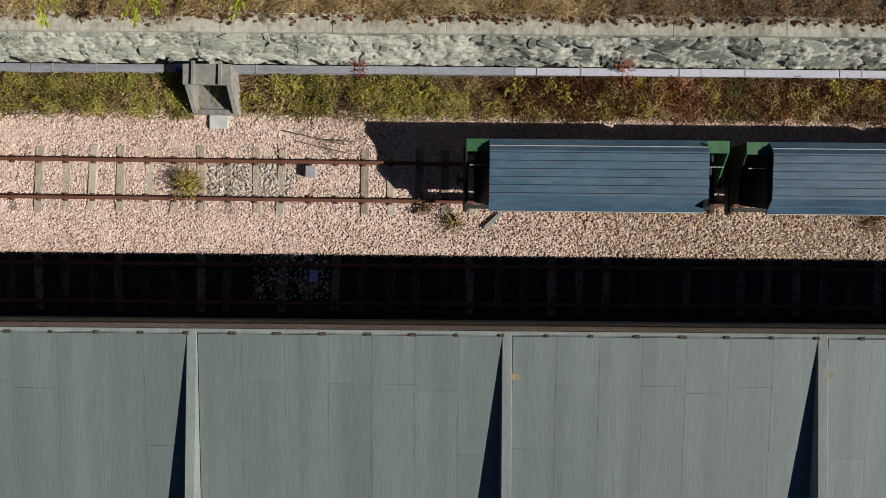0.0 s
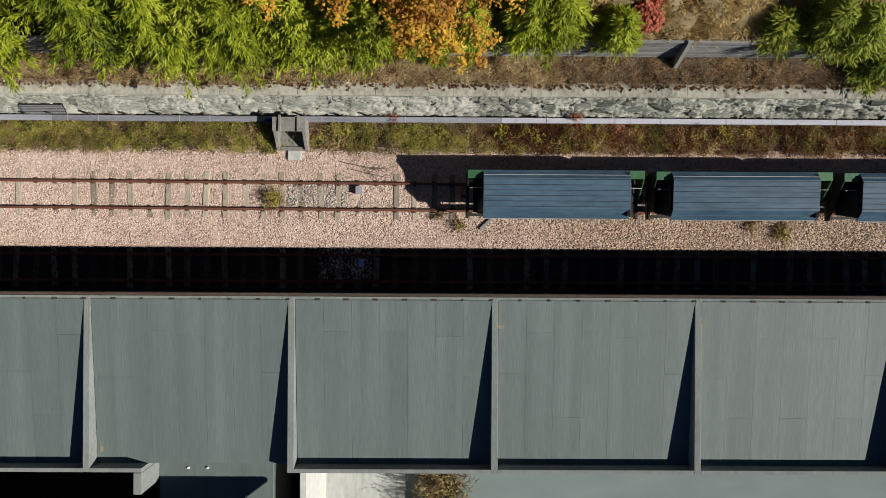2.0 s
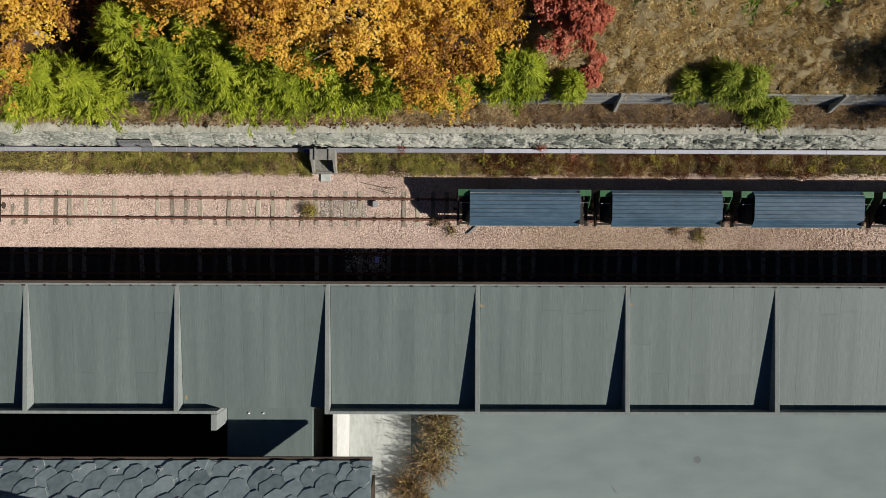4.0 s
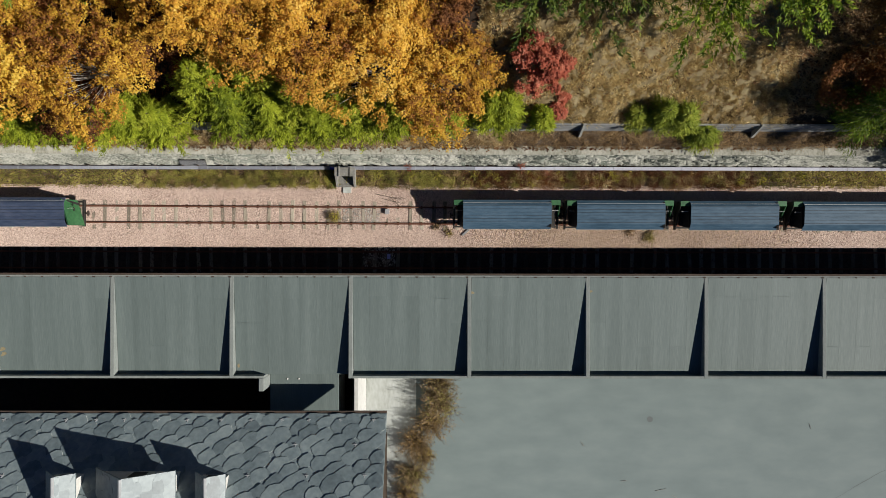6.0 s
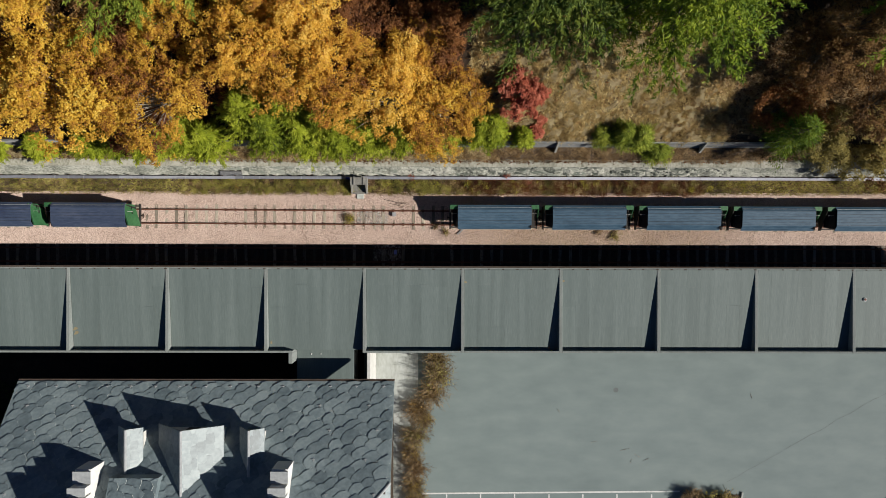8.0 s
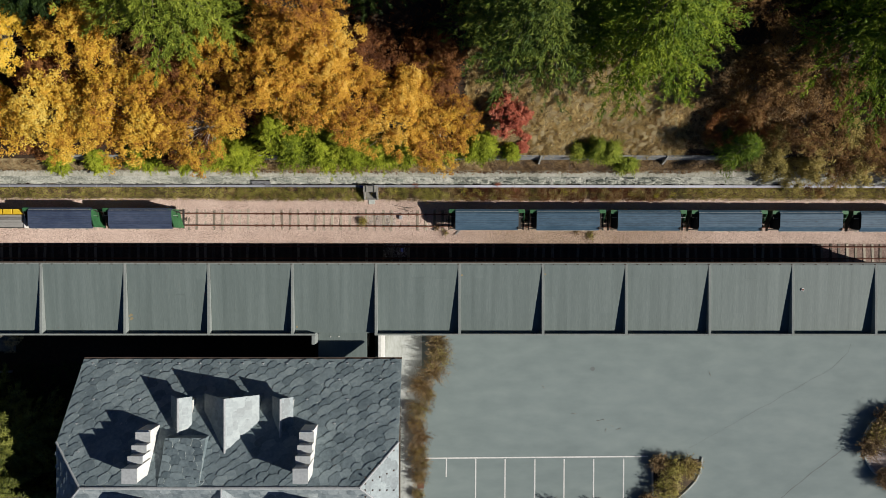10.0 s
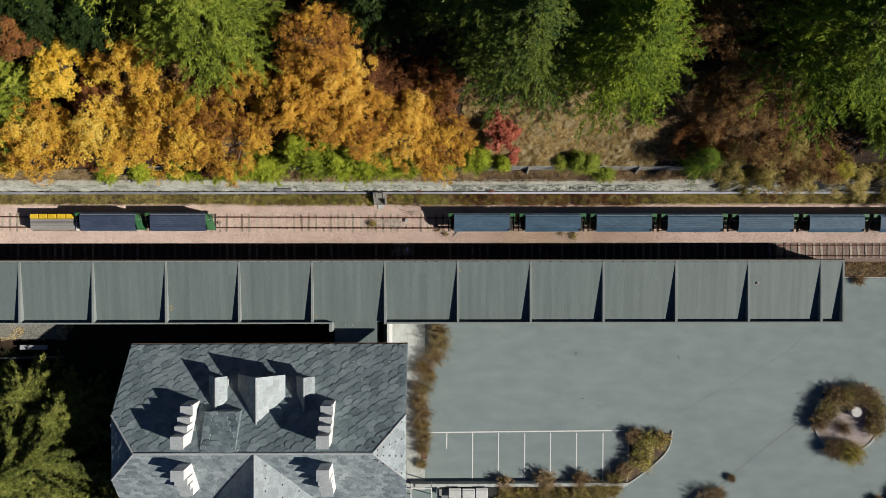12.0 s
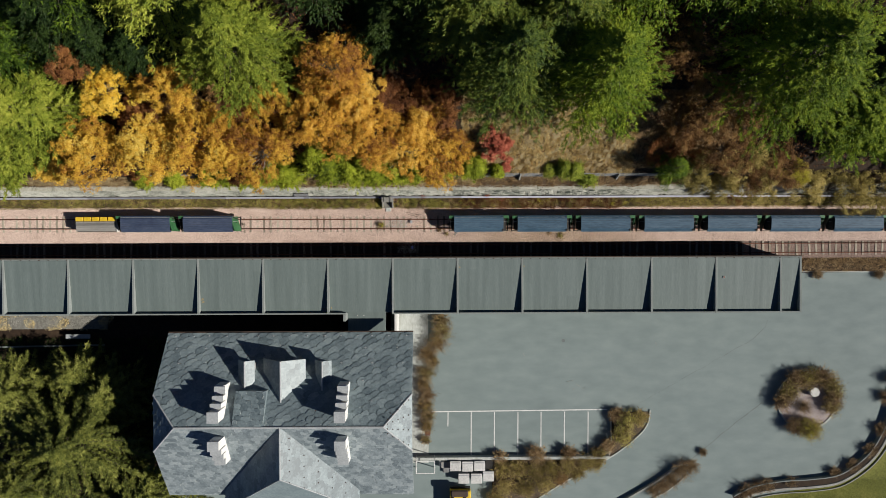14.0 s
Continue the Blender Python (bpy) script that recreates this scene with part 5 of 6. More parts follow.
# young larches along the bank
for x, y, r, h in [(a, b + 0.35, c * 0.95, d * (1.2 if -14 < a < -4 else 1.0)) for a, b, c, d in ((-13.4, 8.6, 2.2, 5.0), (-12.2, 7.5, 2.0, 4.4), (-10.8, 8.4, 1.9, 4.4), (-10.0, 7.2, 1.7, 3.6), (-8.6, 7.9, 1.8, 3.9), (-7.6, 7.1, 1.5, 3.2), (-6.3, 7.8, 1.6, 3.4), (-5.3, 7.1, 1.4, 3.0), (-4.2, 7.7, 1.4, 3.0), (-3.2, 7.1, 1.2, 2.6), (-2.0, 7.6, 1.3, 2.6), (-0.9, 7.2, 1.1, 2.2), (0.6, 7.3, 0.9, 2.0),
                   (2.7, 7.6, 1.2, 3.0), (3.5, 7.5, 1.1, 3.2), (5.8, 7.2, 0.65, 1.8), (13.0, 7.4, 1.0, 2.2), (14.1, 7.2, 1.0, 2.4), (15.9, 6.6, 1.05, 1.8), (11.5, 7.4, 0.7, 1.2), (-17.0, 7.0, 1.6, 3.0), (-18.6, 7.0, 1.6, 3.2), (-20.2, 7.1, 1.6, 3.2), (-21.8, 7.0, 1.4, 2.6), (-25.5, 6.9, 1.5, 2.4), (-23.6, 6.9, 1.2, 2.2), (-29.5, 6.8, 1.3, 2.2), (-33.0, 6.8, 1.2, 2.0))]:
    larch("young_larch", x, y, r, h, "sapling" if x < 9 else "palelarch", "bright green young larch on the bank", int((7600 if x < 9 else 4200) * r), 0.3, 0.06, low=0.04, full=2.2, feather=0.0, spin=0.8, fan=0.4, droop=0.16, dense=1.6, bent=False, loose=0.16)
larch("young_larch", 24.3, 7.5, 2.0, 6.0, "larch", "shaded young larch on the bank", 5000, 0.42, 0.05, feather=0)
for x, y, r, h in ((5.4, 10.2, 1.65, 2.6), (6.7, 7.9, 0.45, 1.1), (7.0, 8.8, 0.3, 0.6)):
    broadleaf("red_bush", x, y, r, h, "red", "red-leaved bush in the meadow", int(6000 * r), 0.12, 44, "bark", sunny=0.6)

# golden birches
for x, y, r, h, leaf in ((-35.6, 9.2, 3.3, 8.0, "gold"), (-29.6, 9.6, 3.3, 8.5, "gold"), (-23.8, 10.0, 3.7, 8.5, "gold"), (-18.8, 9.6, 3.6, 8.5, "gold"), (-12.9, 12.0, 2.8, 9.0, "orange"), (-8.2, 11.2, 3.8, 8.8, "orange"),
                         (-3.6, 9.8, 3.3, 8.2, "orange"), (-0.3, 8.8, 2.9, 7.2, "gold"), (-10.4, 16.6, 3.0, 9.5, "orange"), (-27.0, 15.0, 2.6, 7.0, "gold"), (-33.4, 15.2, 2.6, 5.0, "bright"), (-36.6, 17.6, 2.0, 6.0, "rusty"),
                         (-17.2, 14.6, 2.6, 6.0, "gold"), (-20.5, 12.8, 2.4, 5.0, "rusty"), (-14.3, 13.6, 2.6, 5.5, "rusty"), (-30.5, 12.3, 2.4, 5.0, "rusty"), (-41.8, 7.8, 1.8, 3.5, "gold"), (-6.2, 14.0, 2.6, 5.0, "rusty"), (-1.0, 13.5, 2.4, 4.5, "rusty"), (-32.4, 9.4, 2.4, 4.5, "rusty"), (-26.6, 9.6, 2.4, 4.6, "rusty"), (-20.6, 8.4, 2.2, 4.5, "rusty"), (-15.6, 11.4, 2.2, 4.2, "rusty"), (-10.6, 11.4, 2.4, 7.5, "gold"), (-24.0, 13.4, 2.2, 4.5, "ochre"), (-28.6, 12.4, 2.0, 4.5, "ochre"), (-8.6, 13.8, 2.6, 8.5, "orange"), (-38.5, 9.0, 2.2, 5.5, "gold"), (-12.6, 14.6, 2.0, 7.0, "gold"), (-2.0, 11.8, 2.2, 6.0, "orange")):
    broadleaf("birch", x, y, r, h, leaf, {"gold": "birch with golden autumn leaves", "bright": "birch with bright yellow leaves", "orange": "birch with orange-brown autumn leaves", "rusty": "low tree with rusty brown leaves", "ochre": "half-bare tree with dull brown leaves"}[leaf], int((7000 if x > -21 else 5600) * r), 0.1 if x > -21 else 0.125, int(24 * r), sunny=0.5, sprig=0.27 if x > -21 else 0.32)
for x, y, r, h, leaf in ((29.0, 9.6, 3.2, 7.0, "ochre"), (32.6, 7.2, 3.2, 5.0, "shrub"), (37.9, 7.0, 1.3, 4.0, "yellowleaf"), (43.2, 5.9, 3.0, 4.2, "shrub"), (27.0, 13.4, 3.4, 7.0, "ochre"), (35.0, 7.6, 2.8, 4.6, "ochre"), (47.8, 5.9, 3.2, 4.2, "shrub"), (39.5, 6.2, 2.2, 3.6, "shrub"), (33.6, 5.9, 2.2, 3.6, "ochre"), (51.0, 6.2, 2.6, 4.0, "ochre"), (31.0, 12.5, 2.6, 6.0, "ochre"), (24.2, 11.6, 2.6, 6.6, "ochre"), (22.4, 18.4, 3.2, 6.0, "ochre"), (23.5, 9.2, 1.6, 3.0, "rusty"), (25.5, 9.4, 1.8, 1.6, "rusty"), (30.5, 6.3, 1.6, 2.4, "shrub"), (27.0, 7.0, 2.2, 5.5, "shrub")):
    broadleaf("autumn_bush", x, y, r, h, leaf, "half-bare brown autumn bush", int(3600 * r), 0.1, int(13 * r), "bark", sprig=0.34)

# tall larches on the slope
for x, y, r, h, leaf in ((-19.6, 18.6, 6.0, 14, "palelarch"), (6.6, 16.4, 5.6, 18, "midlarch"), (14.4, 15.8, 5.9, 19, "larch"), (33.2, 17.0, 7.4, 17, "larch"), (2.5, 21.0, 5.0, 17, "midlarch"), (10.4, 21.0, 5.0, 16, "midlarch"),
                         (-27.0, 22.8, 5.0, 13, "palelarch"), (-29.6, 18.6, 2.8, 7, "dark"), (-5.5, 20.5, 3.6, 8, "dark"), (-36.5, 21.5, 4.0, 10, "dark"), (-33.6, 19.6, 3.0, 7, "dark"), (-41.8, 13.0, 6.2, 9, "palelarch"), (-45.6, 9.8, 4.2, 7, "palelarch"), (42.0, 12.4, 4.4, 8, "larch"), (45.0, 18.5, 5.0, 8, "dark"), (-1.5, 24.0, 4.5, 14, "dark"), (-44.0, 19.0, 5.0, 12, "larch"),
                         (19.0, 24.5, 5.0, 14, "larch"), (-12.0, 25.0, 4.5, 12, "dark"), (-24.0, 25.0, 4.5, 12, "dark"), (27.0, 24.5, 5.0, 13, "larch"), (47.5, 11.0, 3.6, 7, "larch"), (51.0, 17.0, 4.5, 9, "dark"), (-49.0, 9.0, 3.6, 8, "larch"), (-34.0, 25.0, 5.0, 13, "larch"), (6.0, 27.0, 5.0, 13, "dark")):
    larch("larch", x, y, r, h, leaf, {"larch": "tall larch turning from green to yellow", "midlarch": "tall larch with needles coloured dull as in shade", "palelarch": "broad pale green larch", "dark": "conifer with needles coloured dark green as in the shade"}[leaf], int((9000 if y < 22 else 2400) * r), 0.36 if y < 22 else 0.5, 0.1 if y < 22 else 0.16, low=0.1, feather=0, full=2.6, fan=0.4, spin=1.15, bent=False, droop=0.1, dense=1.3, loose=0.2)

# conifers beside the house, with long narrow boughs
for x, y, r, h, n in ((-40.2, -22.0, 9.8, 12.0, 95000), (-34.0, -29.0, 7.0, 8.0, 42000), (-48.0, -17.5, 6.0, 9.0, 30000), (-47.5, -28.0, 7.0, 9.0, 30000), (-41.0, -15.2, 3.6, 8.0, 16000), (-37.0, -17.2, 4.2, 9.5, 16000)):
    larch("conifer", x, y, r, h, "spruce", "big yellow-green conifer beside the house", n, 0.36, 0.085, low=0.12, lean=(0.3, 0.6), sink=0.2, feather=0, full=2.2, fan=0.045, spin=0.85, dense=1.7, brush=3.4, droop=0.02, bent=False, loose=0.2)


# ---- car park ----
def line(name, p, q, w, z, material):
    d = Vector((q[0] - p[0], q[1] - p[1], 0)).normalized() * (w / 2)
    s = Vector((-d.y, d.x, 0))
    a, b = Vector((p[0], p[1], z)), Vector((q[0], q[1], z))
    up = Vector((0, 0, 0.006))
    v = [a - s, b - s, b + s, a + s]
    return mesh(name, v + [c + up for c in v], [(4, 5, 6, 7), (0, 1, 5, 4), (1, 2, 6, 5), (2, 3, 7, 6), (3, 0, 4, 7)], material)


marks = thing("parking_lines", 0, 0, -1.945, "white painted parking bay lines", "road marking", kind="structure")
solid("line", line("line", (-1.6, -20.02), (19.0, -19.85), 0.12, 0, M["white"]), marks)
for k, x in enumerate((0.39, 3.09, 5.8, 8.55, 11.25, 13.98, 16.75)):
    solid("line", line("line", (x, -20.08), (x - 0.03, -21.75 if k == 0 else -25.1), 0.11, 0, M["white"]), marks)


def path_crack(name, pts, w, material, label):
    vs, fs = [], []
    pts = [Vector((*p, -1.944)) for p in pts]
    out = []
    for a, b in zip(pts, pts[1:]):
        n = max(2, int((b - a).length / 0.4))
        for k in range(n):
            p = a.lerp(b, k / n)
            out.append(p + Vector((noise.noise(p * 0.9) * 0.1, noise.noise(p * 0.9 + Vector((9, 9, 0))) * 0.1, 0)))
    for k, p in enumerate(out):
        d = (out[min(k + 1, len(out) - 1)] - out[max(k - 1, 0)]).normalized()
        s = Vector((-d.y, d.x, 0)) * w * (0.4 + random.random())
        vs += [p - s, p + s]
        if k:
            fs.append((2 * k - 2, 2 * k, 2 * k + 1, 2 * k - 1))
    return solid(name, mesh(name, vs, fs, material), None, label, kind="structure", category="crack")


path_crack("crack", [(37.0, -19.2), (33.5, -21.9), (30.1, -24.7), (27.3, -27.1)], 0.035, M["crack"], "dark crack across the asphalt")
path_crack("crack", [(36.0, -11.7), (31.0, -14.5), (26.5, -17.0), (22.5, -19.3)], 0.011, M["crack"], "dark crack across the asphalt")
path_crack("crack", [(36.0, -11.7), (37.5, -10.2), (38.0, -9.0)], 0.016, M["crack"], "dark crack across the asphalt")
for x, y, r in ((13.87, -11.76, 0.2),):
    o = part("manhole_cover", rod(bmesh.new(), (x, y, -1.95), (x, y, -1.94), r, r, 20), M["crack"])
    tagged(o, "round iron manhole cover in the asphalt", "manhole cover", kind="structure")
for x, y, a, ln in ((14.6, -16.5, 0.2, 0.7), (15.6, -17.0, 2.6, 0.5), (16.3, -17.3, 0.4, 0.45), (15.1, -17.4, 1.2, 0.3), (12.1, -15.9, 0.1, 0.4), (24.7, -12.2, 1.9, 0.4), (36.9, -18.0, 1.5, 0.45), (9.3, -13.4, 2.2, 0.35)):
    o = part("stick", rod(bmesh.new(), (-ln / 2, 0, 0.03), (ln / 2, 0, 0.02), 0.014, 0.009, 6), M["palebark"])
    o.location, o.rotation_euler = (x, y, -1.95), (0, 0, a)
    tagged(o, "small broken stick lying on the asphalt", "stick", "sticks on the asphalt")
o = part("grate", blocks((-2.3, -1.7, -22.8, -22.25, -1.93, -1.915), bevel=0.004), M["rust"])
tagged(o, "square rusty drain grate", "drain grate")


def wall_path(name, pts, w, h, material, label, z=-1.96, category="kerb"):
    """A low kerb or wall along a run of points."""
    vs, fs = [], []
    pts = [Vector((*p, z)) for p in pts]
    for k, p in enumerate(pts):
        d = (pts[min(k + 1, len(pts) - 1)] - pts[max(k - 1, 0)]).normalized()
        s = Vector((-d.y, d.x, 0)) * w / 2
        up = Vector((0, 0, h))
        vs += [p - s, p + s, p + s * 0.9 + up, p - s * 0.9 + up]
        if k:
            a, b = 4 * k - 4, 4 * k
            fs += [(a + i, b + i, b + (i + 1) % 4, a + (i + 1) % 4) for i in range(4)]
    n = len(vs)
    fs += [(3, 2, 1, 0), (n - 4, n - 3, n - 2, n - 1)]
    return solid(name, mesh(name, vs, fs, material), None, label, kind="structure", category=category)


def bend(pts, n=6):
    """Rounds a run of points."""
    out = []
    for k in range(len(pts) - 1):
        p0, p1, p2, p3 = (Vector(pts[max(0, min(len(pts) - 1, k + q))]) for q in (-1, 0, 1, 2))
        for i in range(n):
            t = i / n
            out.append(tuple(0.5 * (2 * p1 + (p2 - p0) * t + (2 * p0 - 5 * p1 + 4 * p2 - p3) * t * t + (3 * p1 - p0 - 3 * p2 + p3) * t ** 3)))
    return out + [tuple(pts[-1])]


wall_path("kerb", [(-3.2, -25.3), (19.1, -25.25)], 0.35, 0.9, M["pad"], "pale concrete kerb wall behind the parking bays")
wall_path("kerb", bend([(19.35, -19.95), (19.4, -23.5), (19.2, -25.2)]), 0.12, 0.2, M["pad"], "pale kerb round the planted bed")
wall_path("kerb", bend([(24.0, -19.9), (23.3, -22.2), (19.7, -25.2), (14.2, -28.2), (10.5, -30.5)]), 0.14, 0.16, M["pad"], "pale kerb round the planted bed")
outer = bend([(20.5, -30.6), (24.5, -28.3), (27.3, -26.4), (28.3, -26.3)])
wall_path("kerb", outer, 0.2, 0.5, M["concrete"], "low concrete wall along the road")
wall_path("kerb", bend([(23.0, -31.0), (26.0, -29.4), (28.3, -27.6)]), 0.12, 0.2, M["pad"], "pale kerb along the road")
curve = [(33.6, -29.9), (35.9, -28.8), (39.2, -28.2), (42.5, -28.0), (45.8, -27.5), (48.4, -25.9), (50.1, -24.0), (51.6, -20.9), (52.6, -17.0)]
wall_path("road_wall", bend(curve), 0.13, 0.7, M["rib"], "curved low concrete wall at the road's edge", category="wall")
def aside(pts, d):
    out = []
    for k, p in enumerate(pts):
        v = (Vector(pts[min(k + 1, len(pts) - 1)]) - Vector(pts[max(k - 1, 0)])).normalized()
        out.append((p[0] + v.y * d, p[1] - v.x * d))
    return out


# dark strip laid as the wall's shadow on the ground
wall_path("channel", bend(aside(curve, 0.55)), 0.9, 0.03, M["hill"], "dark strip standing for the curved wall's shadow", category="channel")
wall_path("kerb", bend(aside(curve, 1.15)), 0.28, 0.12, M["concrete"], "weathered concrete kerb beside the dark strip")
wall_path("kerb", bend(aside(curve, 1.6)), 0.1, 0.18, M["concrete"], "pale kerb following the curved wall")
wall_path("kerb", [(38.75, -3.75), (60, -3.9)], 0.25, 0.12, M["pad"], "pale kerb between track and road", z=-1.95)
wall_path("kerb", [(-64, -12.4), (-39.5, -12.0)], 0.16, 0.3, M["rib"], "low concrete wall beside the trees", z=-1.97)

soil_bed = [(5.5, -25.5), (19.2, -25.4), (19.6, -20.1), (23.8, -20.1), (23.1, -22.2), (19.6, -25.3), (14.0, -28.3), (10.2, -30.6), (5.5, -30.6)]
solid("planted_bed", mesh("planted_bed", [(x, y, -1.925) for x, y in soil_bed], [tuple(range(len(soil_bed) - 1, -1, -1))], M["soil"]), None, "brown soil of the planted bed", kind="structure", category="flower bed")
BED = "shrubs in the planted bed"
for x, y, r, h, lf in ((15.3, -27.0, 1.1, 0.8, "shrub"), (13.4, -27.7, 1.0, 0.8, "ochre"), (17.6, -26.0, 1.0, 0.8, "shrub"), (6.6, -26.6, 1.2, 0.9, "shrub"), (8.4, -26.6, 1.3, 1.0, "shrub"), (10.3, -26.7, 1.4, 1.0, "shrub"), (12.2, -26.6, 1.4, 1.0, "shrub"), (14.2, -26.2, 1.3, 1.1, "shrub"), (16.2, -25.9, 1.2, 1.0, "shrub"), (7.0, -28.6, 1.4, 0.9, "shrub"), (9.4, -28.7, 1.4, 0.9, "shrub"), (11.6, -28.2, 1.3, 0.9, "shrub"),
                       (17.9, -24.9, 1.0, 1.0, "shrub"), (19.0, -23.9, 0.9, 1.0, "brownweed"), (20.6, -22.6, 1.4, 1.3, "weed"), (21.2, -21.0, 1.3, 1.3, "weed"), (22.6, -20.7, 1.1, 1.1, "shrub"), (19.9, -20.4, 0.9, 1.0, "brownweed"), (6.4, -25.2, 0.8, 1.2, "brownweed"), (10.6, -25.0, 1.3, 1.2, "brownweed"), (14.4, -24.9, 1.0, 1.1, "brownweed"), (5.9, -30.0, 1.2, 0.9, "shrub")):
    shrub("shrub", x, y, r, h, lf, "dense brown-green shrub in the planted bed", int(1700 * r), 240, 0.11, z=-1.92, group=BED, stem=0.06)
HEDGE = "straggling bushes beside the house"
for x, y, r, h, lf in ((-0.4, -9.2, 1.25, 1.7, "shrub"), (-0.3, -10.5, 1.5, 1.8, "weed"), (-0.8, -11.9, 1.4, 1.5, "orangeleaf"), (-1.9, -13.2, 1.35, 1.3, "orangeleaf"), (-1.3, -14.1, 0.9, 0.9, "shrub"), (-2.1, -15.3, 1.25, 1.3, "weed"), (-2.3, -16.7, 1.1, 1.2, "orangeleaf"), (-2.0, -17.9, 1.15, 1.2, "ochre"),
                       (-2.2, -19.2, 1.05, 1.1, "orangeleaf"), (-1.9, -20.4, 1.1, 1.1, "shrub"), (-2.1, -21.6, 0.9, 1.0, "orangeleaf"), (-2.2, -23.2, 0.6, 0.9, "weed")):
    shrub("bush", x, y, r * 0.92, h, lf, "straggling half-bare autumn bush", int(420 * r), 250, 0.07, z=-1.94, group=HEDGE, stem=0.042)

# planted island
isl = (42.3, -18.9)
ring = [(isl[0] + 3.4 * math.cos(a * math.pi / 18), isl[1] + 3.3 * math.sin(a * math.pi / 18)) for a in range(37)]
wall_path("kerb", ring, 0.22, 0.2, M["pad"], "round pale kerb of the planted island")
solid("planted_bed", mesh("planted_bed", [(x, y, -1.85) for x, y in ring[:-1]], [tuple(range(36))], M["pink"]), None, "pinkish gravel on the planted island", kind="structure", category="flower bed")
for k in range(16):
    a = -0.2 + k * 0.335
    if 3.4 < a < 4.1:
        continue
    rr = 3.1 + RNG.uniform(-0.4, 0.3)
    shrub("shrub", isl[0] + rr * math.cos(a), isl[1] + rr * math.sin(a), 1.2, 1.2, ("shrub", "brownweed", "weed")[k % 3], "autumn shrub on the round island", 900, 240, 0.11, z=-1.85, group="shrubs on the island", stem=0.06)
shrub("shrub", 42.2, -22.0, 1.3, 2.2, "yellowleaf", "leafy yellow-green shrub on the island", 1100, 200, 0.11, z=-1.85, group="shrubs on the island")
shrub("shrub", 41.9, -19.6, 1.2, 0.6, "brownweed", "autumn shrub on the round island", 300, 240, 0.07, z=-1.85, group="shrubs on the island")
well = thing("round_plinth", 42.9, -17.8, -1.85, "round pale stone plinth on the island", "plinth")
part("base", rod(bmesh.new(), (0, 0, 0), (0, 0, 0.6), 0.5, 0.47, 24), M["palewall"], well)
part("top", rod(bmesh.new(), (0, 0, 0.602), (0, 0, 0.75), 0.55, 0.53, 24), M["palewall"], well)
for x, y, r, h in ((30.1, -24.8, 0.5, 0.5), (27.6, -26.9, 1.4, 1.3), (26.4, -28.0, 1.1, 1.0), (28.7, -26.4, 0.9, 1.0), (35.0, -29.4, 1.0, 1.0), (37.6, -28.6, 0.9, 0.9), (45.4, -27.2, 0.7, 0.7), (51.4, -18.4, 1.0, 1.0), (24.4, -29.2, 0.9, 0.8), (36.4, -28.9, 0.9, 0.8), (40.4, -28.3, 0.7, 0.6), (47.5, -26.4, 0.9, 0.8), (49.6, -24.6, 0.9, 0.9), (50.8, -22.2, 0.9, 0.9), (52.2, -16.4, 1.1, 1.2), (25.4, -28.7, 1.0, 0.9), (43.4, -4.1, 0.7, 0.6), (50.6, -4.1, 0.7, 0.6)):
    shrub("bush", x, y, r, h, "brownweed", "straggling bush at the road's edge", int(420 * r), 300, 0.07, z=-1.94, group="bushes along the road", stem=0.04)
grass("lawn_grass", 24000, (30, 53, -34, -28.2), 0.12, 0.05, "lawn", "short green lawn past the kerb", -1.93, follow=False, keep=lambda x, y: y < np.interp(x, [33, 36, 42, 46, 49, 52], [-31.5, -30.2, -29.2, -28.7, -27.2, -24.0]))
solid("lawn", mesh("lawn", [(x, y, -1.92) for x, y in ((32, -34), (54, -34), (54, -18), (52.6, -21.5), (51, -25), (49, -27.2), (46, -28.8), (42, -29.3), (36.5, -30.2))], [tuple(range(9))], M["lawn"]), None, "green lawn inside the curved kerb", kind="structure", category="lawn")
grass("weeds", 9000, (38.8, 56, -3.8, -2.0), 0.25, 0.05, "brownweed", "rusty weeds beside the track", 0.0, flop=1.4)
grass("weeds", 9000, (-60, -38, -10.2, -8), 0.25, 0.05, "drygrass", "weeds on stony ground", -1.5, follow=False, keep=patchy(0.5, 0.05, 3.0), flop=1.4)

# undergrowth in dark needles' colour, standing in for the conifers' shade
grass("ground_cover", 14000, (-64, -33, -17, -11.2), 0.5, 0.1, "dark", "ground cover under the conifers, coloured dark green for their shade", -0.05, flop=1.6)

# service corner beside the house
for x, y in ((1.2, -26.05), (2.6, -26.1), (3.98, -26.05), (2.15, -27.5), (3.6, -27.5), (5.0, -27.25)):
    b = thing("waste_bin", x, y, -1.95, "grey wheeled waste container with pale lid", "waste bin", "waste bins in a row")
    part("body", blocks((-0.55, 0.55, -0.5, 0.5, 0.1, 1.1), bevel=0.04), M["steel"], b)
    part("lid", blocks((-0.64, 0.64, -0.58, 0.58, 1.11, 1.2), bevel=0.04), M["bin"], b, "pale plastic lid")
    part("lid_bar", blocks((-0.6, 0.6, 0.35, 0.42, 1.201, 1.25), bevel=0.01), M["steel"], b)
    for sx in (-0.32, 0.32):
        part("wheel", rod(bmesh.new(), (sx - 0.04, 0.3, 0.1), (sx + 0.04, 0.3, 0.1), 0.1, 0.1, 10), M["black"], b)
